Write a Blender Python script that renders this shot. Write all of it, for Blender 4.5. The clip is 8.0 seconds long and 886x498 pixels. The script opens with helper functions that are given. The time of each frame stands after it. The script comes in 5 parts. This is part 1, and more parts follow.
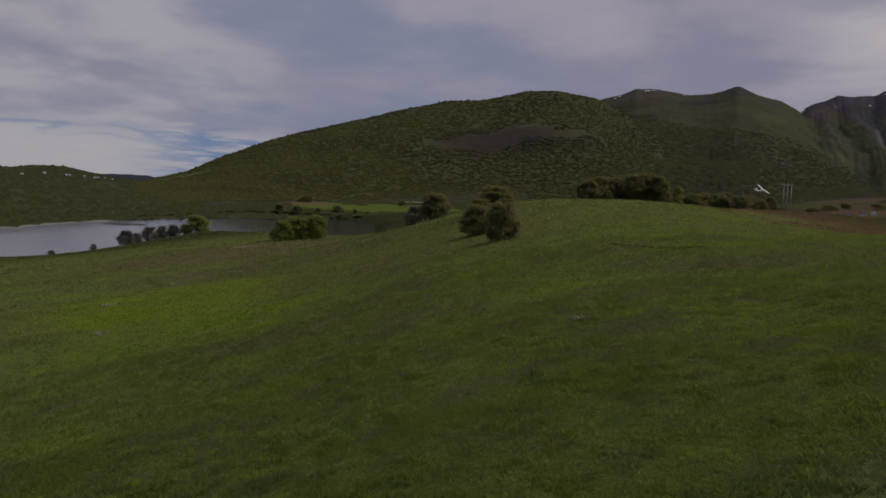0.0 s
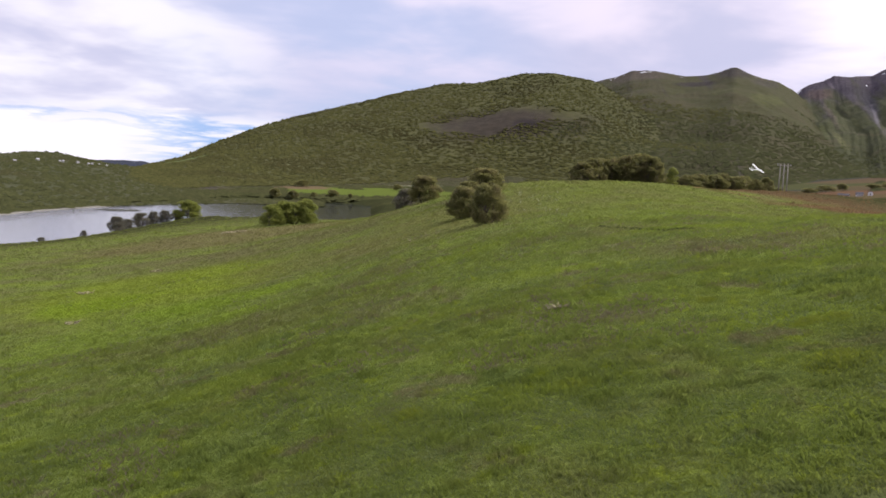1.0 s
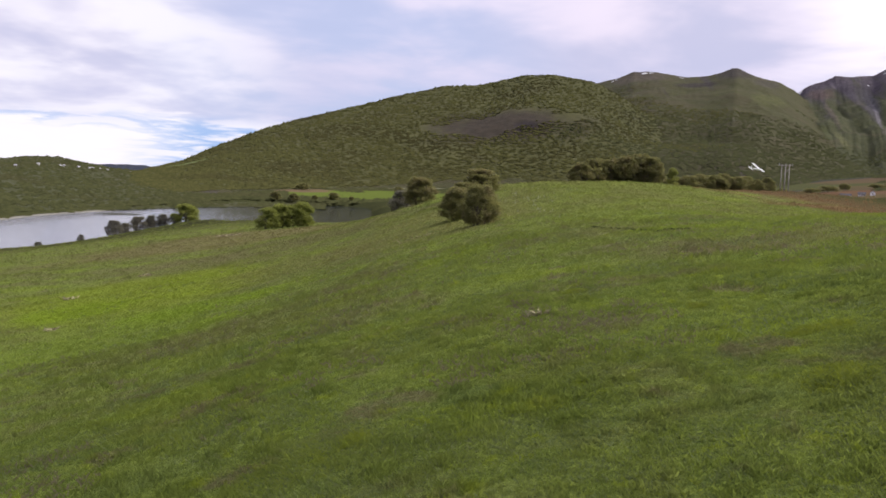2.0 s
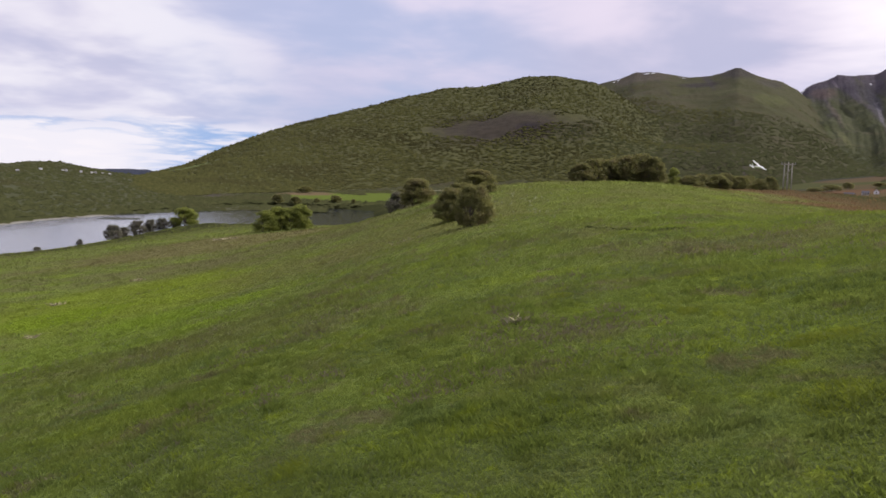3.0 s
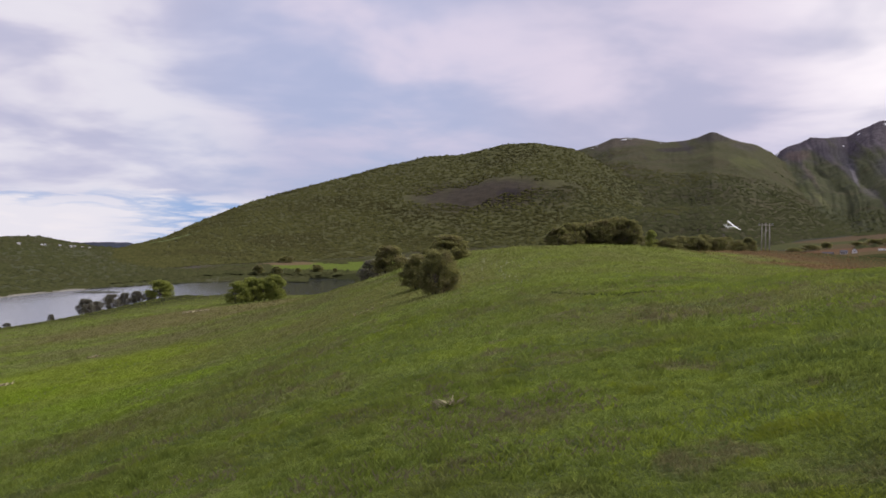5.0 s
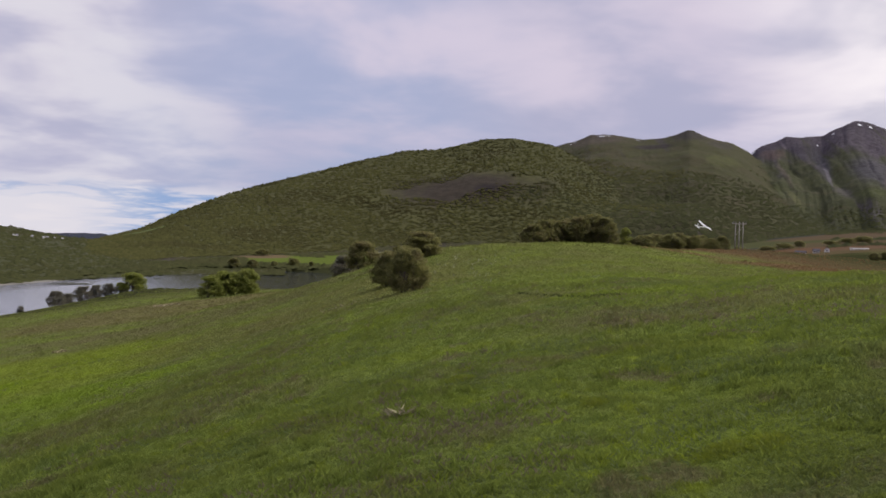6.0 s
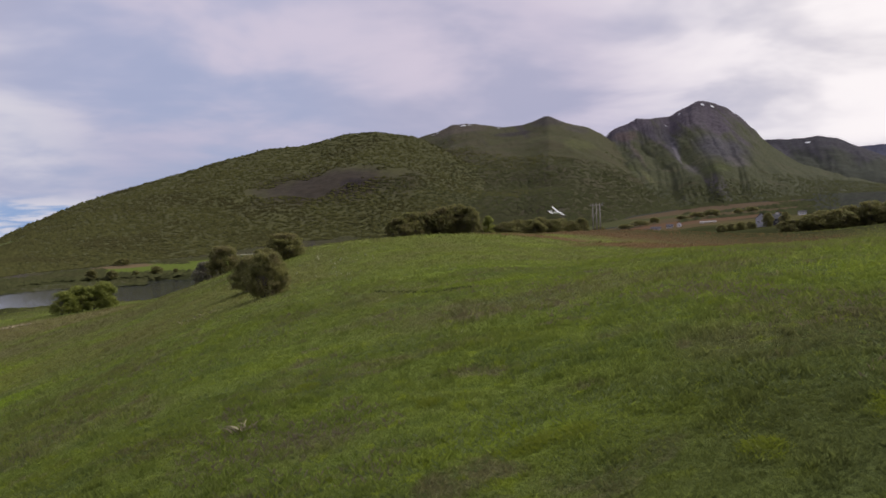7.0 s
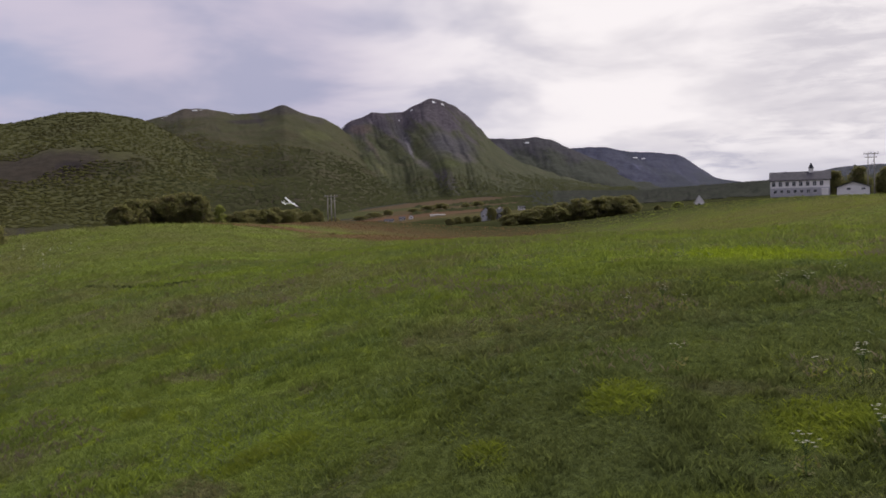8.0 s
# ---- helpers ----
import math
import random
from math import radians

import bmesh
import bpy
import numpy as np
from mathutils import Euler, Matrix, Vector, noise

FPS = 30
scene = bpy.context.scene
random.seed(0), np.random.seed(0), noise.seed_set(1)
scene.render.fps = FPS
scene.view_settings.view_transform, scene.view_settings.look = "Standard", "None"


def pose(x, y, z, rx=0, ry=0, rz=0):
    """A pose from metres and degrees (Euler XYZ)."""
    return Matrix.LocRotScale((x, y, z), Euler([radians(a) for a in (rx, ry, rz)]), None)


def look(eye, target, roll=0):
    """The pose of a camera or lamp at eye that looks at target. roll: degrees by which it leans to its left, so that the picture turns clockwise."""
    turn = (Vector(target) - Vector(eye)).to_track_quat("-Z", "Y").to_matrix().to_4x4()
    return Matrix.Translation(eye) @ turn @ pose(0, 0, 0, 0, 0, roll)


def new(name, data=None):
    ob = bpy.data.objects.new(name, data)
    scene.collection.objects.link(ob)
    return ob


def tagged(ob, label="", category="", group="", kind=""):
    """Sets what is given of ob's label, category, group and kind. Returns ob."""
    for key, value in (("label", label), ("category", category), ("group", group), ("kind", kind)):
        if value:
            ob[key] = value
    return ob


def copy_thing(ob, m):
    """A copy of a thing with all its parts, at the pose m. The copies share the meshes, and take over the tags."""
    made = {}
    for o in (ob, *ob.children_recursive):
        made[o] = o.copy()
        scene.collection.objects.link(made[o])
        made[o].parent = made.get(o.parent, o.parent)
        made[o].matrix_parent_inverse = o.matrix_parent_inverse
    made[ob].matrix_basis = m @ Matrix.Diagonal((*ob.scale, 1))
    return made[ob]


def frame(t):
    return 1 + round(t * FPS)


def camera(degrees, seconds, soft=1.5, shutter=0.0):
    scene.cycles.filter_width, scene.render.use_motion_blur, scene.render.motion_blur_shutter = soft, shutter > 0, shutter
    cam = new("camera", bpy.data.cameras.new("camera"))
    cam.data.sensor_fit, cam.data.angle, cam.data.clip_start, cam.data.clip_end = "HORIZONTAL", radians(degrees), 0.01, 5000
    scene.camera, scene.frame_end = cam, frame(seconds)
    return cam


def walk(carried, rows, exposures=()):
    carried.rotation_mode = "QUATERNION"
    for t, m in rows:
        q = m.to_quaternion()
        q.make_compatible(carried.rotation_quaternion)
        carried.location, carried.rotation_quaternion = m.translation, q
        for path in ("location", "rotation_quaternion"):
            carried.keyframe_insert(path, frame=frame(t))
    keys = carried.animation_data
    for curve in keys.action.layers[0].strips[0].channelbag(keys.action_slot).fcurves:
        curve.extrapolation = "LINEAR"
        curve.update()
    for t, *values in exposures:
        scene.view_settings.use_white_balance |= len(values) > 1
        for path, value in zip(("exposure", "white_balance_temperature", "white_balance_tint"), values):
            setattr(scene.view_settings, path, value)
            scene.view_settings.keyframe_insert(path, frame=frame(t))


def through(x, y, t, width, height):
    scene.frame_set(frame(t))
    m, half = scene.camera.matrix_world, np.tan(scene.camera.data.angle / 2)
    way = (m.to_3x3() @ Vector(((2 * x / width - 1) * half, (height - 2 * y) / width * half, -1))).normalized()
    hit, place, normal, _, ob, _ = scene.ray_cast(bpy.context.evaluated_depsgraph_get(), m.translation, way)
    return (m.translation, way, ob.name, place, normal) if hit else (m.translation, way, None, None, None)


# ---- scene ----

# ---------------------------------------------------------------- camera
cam = camera(54.0, 8.0, soft=1.7)
# seconds, place, yaw, pitch, roll
WAY = [
    (0.0, 0.00, 0.00, 4.70, -0.00, -3.44, 3.32),
    (0.2, 0.19, 0.47, 4.68, -0.12, -3.74, 3.45),
    (0.5, 0.48, 1.16, 4.64, -0.36, -4.30, 3.10),
    (1.0, 0.95, 2.17, 4.61, -0.25, -4.50, 2.90),
    (1.5, 1.38, 3.09, 4.56, -0.18, -4.36, 2.65),
    (1.7, 1.54, 3.43, 4.54, -0.17, -4.37, 2.65),
    (2.8, 2.40, 5.29, 4.44, 0.18, -4.23, 2.25),
    (3.0, 2.55, 5.62, 4.42, 0.12, -4.22, 2.15),
    (3.5, 2.92, 6.42, 4.37, -0.39, -4.22, 2.30),
    (4.0, 3.25, 7.15, 4.37, -0.55, -3.36, 2.10),
    (4.2, 3.38, 7.42, 4.35, -0.59, -1.30, 1.60),
    (4.5, 3.57, 7.79, 4.32, -0.67, -0.39, 1.10),
    (4.7, 3.71, 8.01, 4.33, -0.73, 0.24, 1.03),
    (5.8, 4.31, 8.66, 4.57, -1.84, -0.02, 1.60),
    (6.0, 4.42, 8.71, 4.62, -2.33, -0.10, 1.65),
    (6.5, 4.70, 8.68, 4.79, -4.91, 0.15, 0.16),
    (7.0, 5.18, 8.43, 4.89, -10.84, -0.56, -1.96),
    (7.5, 5.45, 8.76, 4.97, -19.49, -1.56, -1.64),
    (8.0, 5.64, 9.15, 4.96, -28.13, -1.65, -1.20),
]
EXPOSURES = [(0.0, -1.5), (0.3, -0.8), (0.6, -0.25), (0.9, 0.06), (1.5, 0.07), (2.8, -0.12), (3.5, -0.2), (4.5, -0.25), (6.0, -0.45), (7.0, -0.52), (8.0, -0.55)]
walk(cam, [(t, pose(x, y, z, 0, 0, yaw) @ pose(0, 0, 0, 90 + pitch) @ pose(0, 0, 0, 0, 0, roll)) for t, x, y, z, yaw, pitch, roll in WAY],
     EXPOSURES)

# ---------------------------------------------------------------- node helpers
def link(nt, a, b):
    nt.links.new(a, b)


def node(nt, kind, **sets):
    """A node; plain names set its inputs (a socket is linked), names that begin with p_ set its properties."""
    n = nt.nodes.new(kind)
    for k, v in sets.items():
        if k == "p_op":
            n.operation = v
        elif k == "p_blend":
            n.data_type, n.blend_type = "RGBA", v
        elif k == "p_dims":
            n.noise_dimensions = v
        else:
            key = int(k[1:]) if k[0] == "i" and k[1:].isdigit() else k
            sock = n.inputs[key]
            if isinstance(v, bpy.types.NodeSocket):
                link(nt, v, sock)
            else:
                sock.default_value = v
    return n


def math_n(nt, op, a, b=0.0, c=0.0):
    return node(nt, "ShaderNodeMath", p_op=op, i0=a, i1=b, i2=c).outputs[0]


def mix_c(nt, fac, a, b, blend="MIX"):
    n = node(nt, "ShaderNodeMix", p_blend=blend, i0=fac)
    for k, v in ((6, a), (7, b)):
        if isinstance(v, bpy.types.NodeSocket):
            link(nt, v, n.inputs[k])
        else:
            n.inputs[k].default_value = (*v, 1)
    return n.outputs[2]


def smooth(nt, v, lo, hi, to0=0.0, to1=1.0):
    n = nt.nodes.new("ShaderNodeMapRange")
    n.interpolation_type = "SMOOTHSTEP"
    link(nt, v, n.inputs[0])
    for k, x in ((1, lo), (2, hi), (3, to0), (4, to1)):
        n.inputs[k].default_value = x
    return n.outputs[0]


def noise_n(nt, vec, scale, detail=4, rough=0.55, distort=0.0):
    n = node(nt, "ShaderNodeTexNoise", Scale=scale, Detail=detail, Roughness=rough, Distortion=distort)
    link(nt, vec, n.inputs["Vector"])
    return n.outputs[0]


def position(nt, sx=1.0, sy=1.0, sz=1.0):
    g = nt.nodes.new("ShaderNodeNewGeometry")
    m = node(nt, "ShaderNodeVectorMath", p_op="MULTIPLY", i0=g.outputs["Position"])
    m.inputs[1].default_value = (sx, sy, sz)
    return m.outputs[0]


def new_mat(name, rough=0.9, metal=0.0, spec=0.3):
    m = bpy.data.materials.new(name)
    m.use_nodes = True
    nt = m.node_tree
    b = nt.nodes["Principled BSDF"]
    b.inputs["Roughness"].default_value = rough
    b.inputs["Metallic"].default_value = metal
    b.inputs["Specular IOR Level"].default_value = spec
    return m, nt, b


def thin_leaf(nt, b, col, up, through):
    """A thin leaf: lets some light through, and its fine tilt is averaged towards the sky."""
    g = nt.nodes.new("ShaderNodeNewGeometry").outputs["Normal"]
    a = node(nt, "ShaderNodeVectorMath", p_op="SCALE", i0=g, Scale=1 - up).outputs[0]
    n = node(nt, "ShaderNodeVectorMath", p_op="ADD", i0=a)
    n.inputs[1].default_value = (0, 0, up)
    n = node(nt, "ShaderNodeVectorMath", p_op="NORMALIZE", i0=n.outputs[0]).outputs[0]
    link(nt, n, b.inputs["Normal"])
    tr = node(nt, "ShaderNodeBsdfTranslucent", Color=col)
    mx = node(nt, "ShaderNodeMixShader", i0=through, i1=b.outputs[0], i2=tr.outputs[0])
    link(nt, mx.outputs[0], nt.nodes["Material Output"].inputs[0])


def bump(nt, b, height, strength=0.4, distance=0.05):
    n = node(nt, "ShaderNodeBump", Strength=strength, Distance=distance, Height=height)
    link(nt, n.outputs[0], b.inputs["Normal"])


# ---------------------------------------------------------------- sky and sun
SUN_AZ, SUN_EL = 76.0, 42.0
sun_dir = Vector((math.sin(radians(SUN_AZ)) * math.cos(radians(SUN_EL)), math.cos(radians(SUN_AZ)) * math.cos(radians(SUN_EL)), math.sin(radians(SUN_EL))))


def build_sky():
    w = bpy.data.worlds.new("sky")
    w.use_nodes = True
    scene.world = w
    nt = w.node_tree
    bg = nt.nodes["Background"]
    sky = nt.nodes.new("ShaderNodeTexSky")
    sky.sky_type, sky.sun_disc = "NISHITA", False
    sky.sun_elevation, sky.sun_rotation = radians(SUN_EL), radians(SUN_AZ)
    blue = node(nt, "ShaderNodeVectorMath", p_op="SCALE", i0=sky.outputs[0], Scale=0.11).outputs[0]
    d = nt.nodes.new("ShaderNodeTexCoord").outputs["Generated"]
    xyz = node(nt, "ShaderNodeSeparateXYZ", i0=d)
    lift = math_n(nt, "ADD", math_n(nt, "MAXIMUM", xyz.outputs[2], 0.0), 0.20)
    flat = node(nt, "ShaderNodeCombineXYZ", X=math_n(nt, "DIVIDE", xyz.outputs[0], lift), Y=math_n(nt, "DIVIDE", xyz.outputs[1], lift), Z=0.35).outputs[0]
    big = noise_n(nt, flat, 0.75, 3, 0.5, 0.2)
    fine = noise_n(nt, flat, 2.1, 4, 0.5, 0.2)

    def toward(az, el, lo, hi):
        """1 near a direction of the sky, 0 away from it."""
        n = node(nt, "ShaderNodeVectorMath", p_op="DOT_PRODUCT", i0=d)
        n.inputs[1].default_value = (math.sin(radians(az)) * math.cos(radians(el)), math.cos(radians(az)) * math.cos(radians(el)), math.sin(radians(el)))
        v = math_n(nt, "ADD", n.outputs["Value"], math_n(nt, "MULTIPLY", math_n(nt, "SUBTRACT", fine, 0.5), 0.8 * (hi - lo)))
        return smooth(nt, v, lo, hi)

    z = xyz.outputs[2]
    near_sun = toward(58, 17, 0.78, 0.945)
    shade = smooth(nt, math_n(nt, "ADD", math_n(nt, "MULTIPLY", fine, 0.6), math_n(nt, "MULTIPLY", big, 0.4)), 0.38, 0.70)
    cloud = mix_c(nt, shade, (0.57, 0.58, 0.80), (0.83, 0.76, 0.96))
    cloud = mix_c(nt, math_n(nt, "MULTIPLY", smooth(nt, z, 0.08, 0.19), smooth(nt, fine, 0.34, 0.66, 0.1, 0.7)), cloud, (0.98, 0.87, 1.02))
    cloud = mix_c(nt, smooth(nt, z, 0.17, 0.03, 0.0, 0.5), cloud, (0.58, 0.61, 0.83))
    cloud = mix_c(nt, smooth(nt, z, 0.24, 0.45, 0.0, 0.75), cloud, (0.56, 0.57, 0.74))
    lit = mix_c(nt, smooth(nt, fine, 0.34, 0.58), (1.08, 1.02, 1.08), (1.40, 1.32, 1.34))
    wisp = noise_n(nt, node(nt, "ShaderNodeVectorMath", p_op="MULTIPLY", i0=d, i1=(9.0, 9.0, 46.0)).outputs[0], 1.5, 5, 0.6, 0.4)
    lit = mix_c(nt, math_n(nt, "MULTIPLY", smooth(nt, wisp, 0.5, 0.70), smooth(nt, z, 0.12, 0.05, 0.0, 0.8)), lit, (0.68, 0.66, 0.80))
    lit = mix_c(nt, smooth(nt, z, 0.10, 0.03, 0.0, 0.45), lit, (0.72, 0.72, 0.90))
    cloud = mix_c(nt, near_sun, cloud, lit)
    cloud = mix_c(nt, math_n(nt, "MULTIPLY", toward(-26, 9.5, 0.955, 0.998), smooth(nt, fine, 0.36, 0.62, 0.1, 0.85)), cloud, (1.00, 0.97, 1.06))
    cloud = mix_c(nt, math_n(nt, "MULTIPLY", toward(54, 8.5, 0.986, 0.9995), smooth(nt, wisp, 0.36, 0.66, 0.1, 0.55)), cloud, (0.78, 0.74, 0.84))
    # thin cloud with blue in it, and a blue streak with white banks low over the lake
    clear = mix_c(nt, 0.7, blue, (0.47, 0.62, 1.02))
    sky_col = mix_c(nt, math_n(nt, "MULTIPLY", toward(-6, 8, 0.960, 1.0), smooth(nt, fine, 0.66, 0.38, 0.08, 0.42)), cloud, clear)
    side = math_n(nt, "ARCTAN2", xyz.outputs[0], xyz.outputs[1])
    streak = noise_n(nt, node(nt, "ShaderNodeVectorMath", p_op="MULTIPLY", i0=d, i1=(5.0, 5.0, 42.0)).outputs[0], 1.7, 5, 0.55, 0.3)
    low = math_n(nt, "MULTIPLY", smooth(nt, z, 0.066, 0.046), smooth(nt, side, -0.10, -0.18))
    sky_col = mix_c(nt, low, sky_col, mix_c(nt, smooth(nt, streak, 0.44, 0.56), (0.40, 0.56, 0.90), (0.94, 0.92, 1.04)))
    ragged = math_n(nt, "SUBTRACT", streak, 0.5)
    bank = math_n(nt, "MULTIPLY", smooth(nt, math_n(nt, "ADD", side, math_n(nt, "MULTIPLY", ragged, 0.4)), -0.29, -0.38), smooth(nt, math_n(nt, "ADD", z, math_n(nt, "MULTIPLY", ragged, 0.1)), 0.055, 0.034))
    sky_col = mix_c(nt, math_n(nt, "MULTIPLY", bank, 0.9), sky_col, (1.08, 1.02, 1.08))
    link(nt, sky_col, bg.inputs[0])
    bg.inputs[1].default_value = 1.0


build_sky()
sun_data = bpy.data.lights.new("sun", "SUN")
sun_data.energy, sun_data.angle, sun_data.color = 3.7, radians(50), (1.0, 0.94, 0.86)
new("sun", sun_data).matrix_world = look(sun_dir * 200, (0, 0, 0))

# ---------------------------------------------------------------- numbers of the land
def smoothstep(a, b, v):
    t = np.clip((v - a) / (b - a), 0, 1)
    return t * t * (3 - 2 * t)


lattice = np.random.RandomState(7).rand(256, 256)


def value_noise(x, y):
    xi, yi = np.floor(x).astype(int), np.floor(y).astype(int)
    u, v = x - xi, y - yi
    u, v = u * u * (3 - 2 * u), v * v * (3 - 2 * v)
    g = lambda a, b: lattice[a % 256, b % 256]
    return (g(xi, yi) * (1 - u) + g(xi + 1, yi) * u) * (1 - v) + (g(xi, yi + 1) * (1 - u) + g(xi + 1, yi + 1) * u) * v - 0.5


def fbm(x, y, octaves=4):
    return sum(value_noise(x * 2 ** k + 17 * k, y * 2 ** k + 31 * k) / 2 ** k for k in range(octaves))


# swells of the field: x, y, height, radius
SWELLS = [(0, 65, 3.5, 45), (30, 60, 8.31, 40), (45, 95, 5.35, 40), (-40, 60, 1.17, 45), (-100, 190, -3.45, 60), (-30, 120, 4.93, 45), (90, 150, 7.9, 40),
          (60, 135, 7.86, 40), (120, 110, 2.7, 45), (150, 50, 3.12, 60), (14, 26, 2.61, 22), (-10, 28, -0.57, 22), (6, 40, 1.05, 14), (0, 0, 4.26, 30),
          (60, 40, -0.68, 45), (40, -20, 10.37, 50)]
SWELLS += [(-130, 170, -2.38, 45), (-60, 190, 8.44, 50), (180, 70, 2.81, 50), (85, 90, -3.04, 40),
          (10, 74, 2.34, 20), (6, 72, 0.6, 10), (-12, 95, 1.25, 30), (-60, -10, 4.72, 60), (30, 115, 5.3, 30),
          (34, 50, -0.75, 12), (28, 34, -0.4, 9)]
EDGE_AZ = [-180, -90, -60, -38, -25, -20, -14, -8, -4, 3, 10, 15, 20, 25, 30, 40, 50, 60, 75, 90, 120, 180]
EDGE_D = [250, 250, 224, 200, 203, 165, 150, 122, 108, 98, 118, 132, 148, 170, 186, 168, 166, 175, 212, 212, 250, 250]
WATER = -23.2


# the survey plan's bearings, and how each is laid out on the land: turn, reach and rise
PLAN_AZ = [-180, -60, -50, -40, -30, -20, -10, 0, 10, 20, 30, 40, 50, 60, 70, 80, 90, 180]
PLAN_TURN = [-180, -47.9, -37.2, -28.0, -20.0, -12.8, -6.1, 0.3, 6.8, 13.4, 20.6, 27.5, 34.0, 40.7, 47.8, 55.8, 64.8, 180]
PLAN_REACH = [1.2, 1.2, 1.258, 1.354, 1.438, 1.504, 1.546, 1.561, 1.548, 1.509, 1.47, 1.53, 1.537, 1.499, 1.437, 1.356, 1.263, 1.2]
PLAN_RISE = [0, -0.004, -0.004, -0.004, -0.0034, -0.0028, -0.0022, 0, 0, 0, 0.0025, 0.0165, 0.024, 0.031, 0.038, 0.045, 0.045, 0]


def spot(x, y):
    """A place of the plan, laid out on the land."""
    d, az = np.hypot(x, y), np.degrees(np.arctan2(x, y))
    a, r = np.radians(np.interp(az, PLAN_AZ, PLAN_TURN)), d * np.interp(az, PLAN_AZ, PLAN_REACH)
    return r * np.sin(a), r * np.cos(a)


def uplift(x, y):
    """How far the land rises above the plan's own level."""
    d, az = np.hypot(x, y), np.degrees(np.arctan2(x, y))
    return d * np.interp(az, PLAN_AZ, PLAN_REACH) * np.interp(az, PLAN_AZ, PLAN_RISE)


def land(x, y):
    """Height of the ground at a place of the plan."""
    x, y = np.asarray(x, float), np.asarray(y, float)
    cx, cy = np.clip(x, -260, 260), np.clip(y, -260, 260)
    z = -11.956 + 0.03227 * cx + 0.00443 * cy + 7.31 * np.exp(-((x - 100) ** 2 + y ** 2) / 3600)
    for a, b, h, r in SWELLS:
        z = z + h * np.exp(-((x - a) ** 2 + (y - b) ** 2) / (r * r))
    d, az = np.hypot(x, y), np.degrees(np.arctan2(x, y))
    edge = np.interp(az, EDGE_AZ, EDGE_D)
    valley = np.interp(az, [-180, -60, -10, 5, 20, 35, 50, 80, 100, 180], [-16, -20.6, -20.4, -17, -8, -3.5, -3.5, -3, -4, -16])
    rise = np.interp(az, [-180, -60, -10, 10, 30, 60, 100, 180], [0.0, 0.008, 0.012, 0.015, 0.022, 0.012, 0.0, 0.0])
    valley = valley + rise * np.clip(d - 300, 0, 900) + np.interp(az, [20, 30, 50, 60], [0, 0.5e-4, 0.5e-4, 0]) * np.clip(d - 450, 0, 500) ** 2
    valley = valley + np.interp(az, [-25, -16, 0, 6], [0, 0.042, 0.042, 0]) * np.clip(d - 572, 0, 260)
    z = z + (valley - z) * smoothstep(edge, edge + 60, d)
    far = np.interp(az, [-180, -60, -38, -35, -31, -26, -21, -16, -10, -6], [300, 300, 352, 388, 424, 485, 556, 572, 566, 540])
    lake = smoothstep(edge + 4, edge + 40, d) * (1 - smoothstep(far - 12, far + 4, d)) * smoothstep(-75, -60, az) * (1 - smoothstep(-9, -6, az))
    z = z + (-25.8 - z) * lake
    z = z + 0.5 * fbm(x / 14, y / 14, 3) * (1 - smoothstep(150, 260, d)) * smoothstep(15, 50, d) + 0.12 * fbm(x / 2.3, y / 2.3, 3) * (1 - smoothstep(60, 120, d))
    return z + uplift(x, y)


def gz(x, y):
    return float(land(x, y))


def grid_mesh(name, X, Y, Z, mat, wrap=False, smooth_faces=True):
    n, m = X.shape
    co = np.stack([X, Y, Z], -1).reshape(-1, 3)
    i, j = np.meshgrid(np.arange(n - 1), np.arange(m if wrap else m - 1), indexing="ij")
    j2 = (j + 1) % m
    f = np.stack([i * m + j, (i + 1) * m + j, (i + 1) * m + j2, i * m + j2], -1).reshape(-1, 4)
    return raw_mesh(name, co, f, mat, smooth_faces)


def raw_mesh(name, co, faces, mat, smooth_faces=False):
    me = bpy.data.meshes.new(name)
    k = faces.shape[1]
    me.vertices.add(len(co))
    me.vertices.foreach_set("co", np.ascontiguousarray(co, np.float32).ravel())
    me.loops.add(faces.size)
    me.loops.foreach_set("vertex_index", np.ascontiguousarray(faces, np.int32).ravel())
    me.polygons.add(len(faces))
    me.polygons.foreach_set("loop_start", np.arange(len(faces), dtype=np.int32) * k)
    me.polygons.foreach_set("use_smooth", np.full(len(faces), smooth_faces))
    me.update(calc_edges=True)
    me.materials.append(mat)
    return new(name, me)


# ---------------------------------------------------------------- materials
def ellipse(nt, pos, x, y, rx, ry, inner=0.5):
    """1 inside a patch of ground, 0 outside, with a ragged edge."""
    if y:
        x, y = (float(v) for v in spot(x, y))
        rx, ry = 1.1 * rx, 1.45 * ry
    s = node(nt, "ShaderNodeVectorMath", p_op="SUBTRACT", i0=pos)
    s.inputs[1].default_value = (x, y, 0)
    m = node(nt, "ShaderNodeVectorMath", p_op="MULTIPLY", i0=s.outputs[0])
    m.inputs[1].default_value = (1 / rx, 1 / ry, 0)
    r = node(nt, "ShaderNodeVectorMath", p_op="LENGTH", i0=m.outputs[0]).outputs["Value"]
    r = math_n(nt, "ADD", r, math_n(nt, "MULTIPLY", math_n(nt, "SUBTRACT", noise_n(nt, pos, 1.6 / (rx + ry) * 2, 4), 0.5), 1.0))
    return smooth(nt, r, inner, 1.1, 1.0, 0.0)


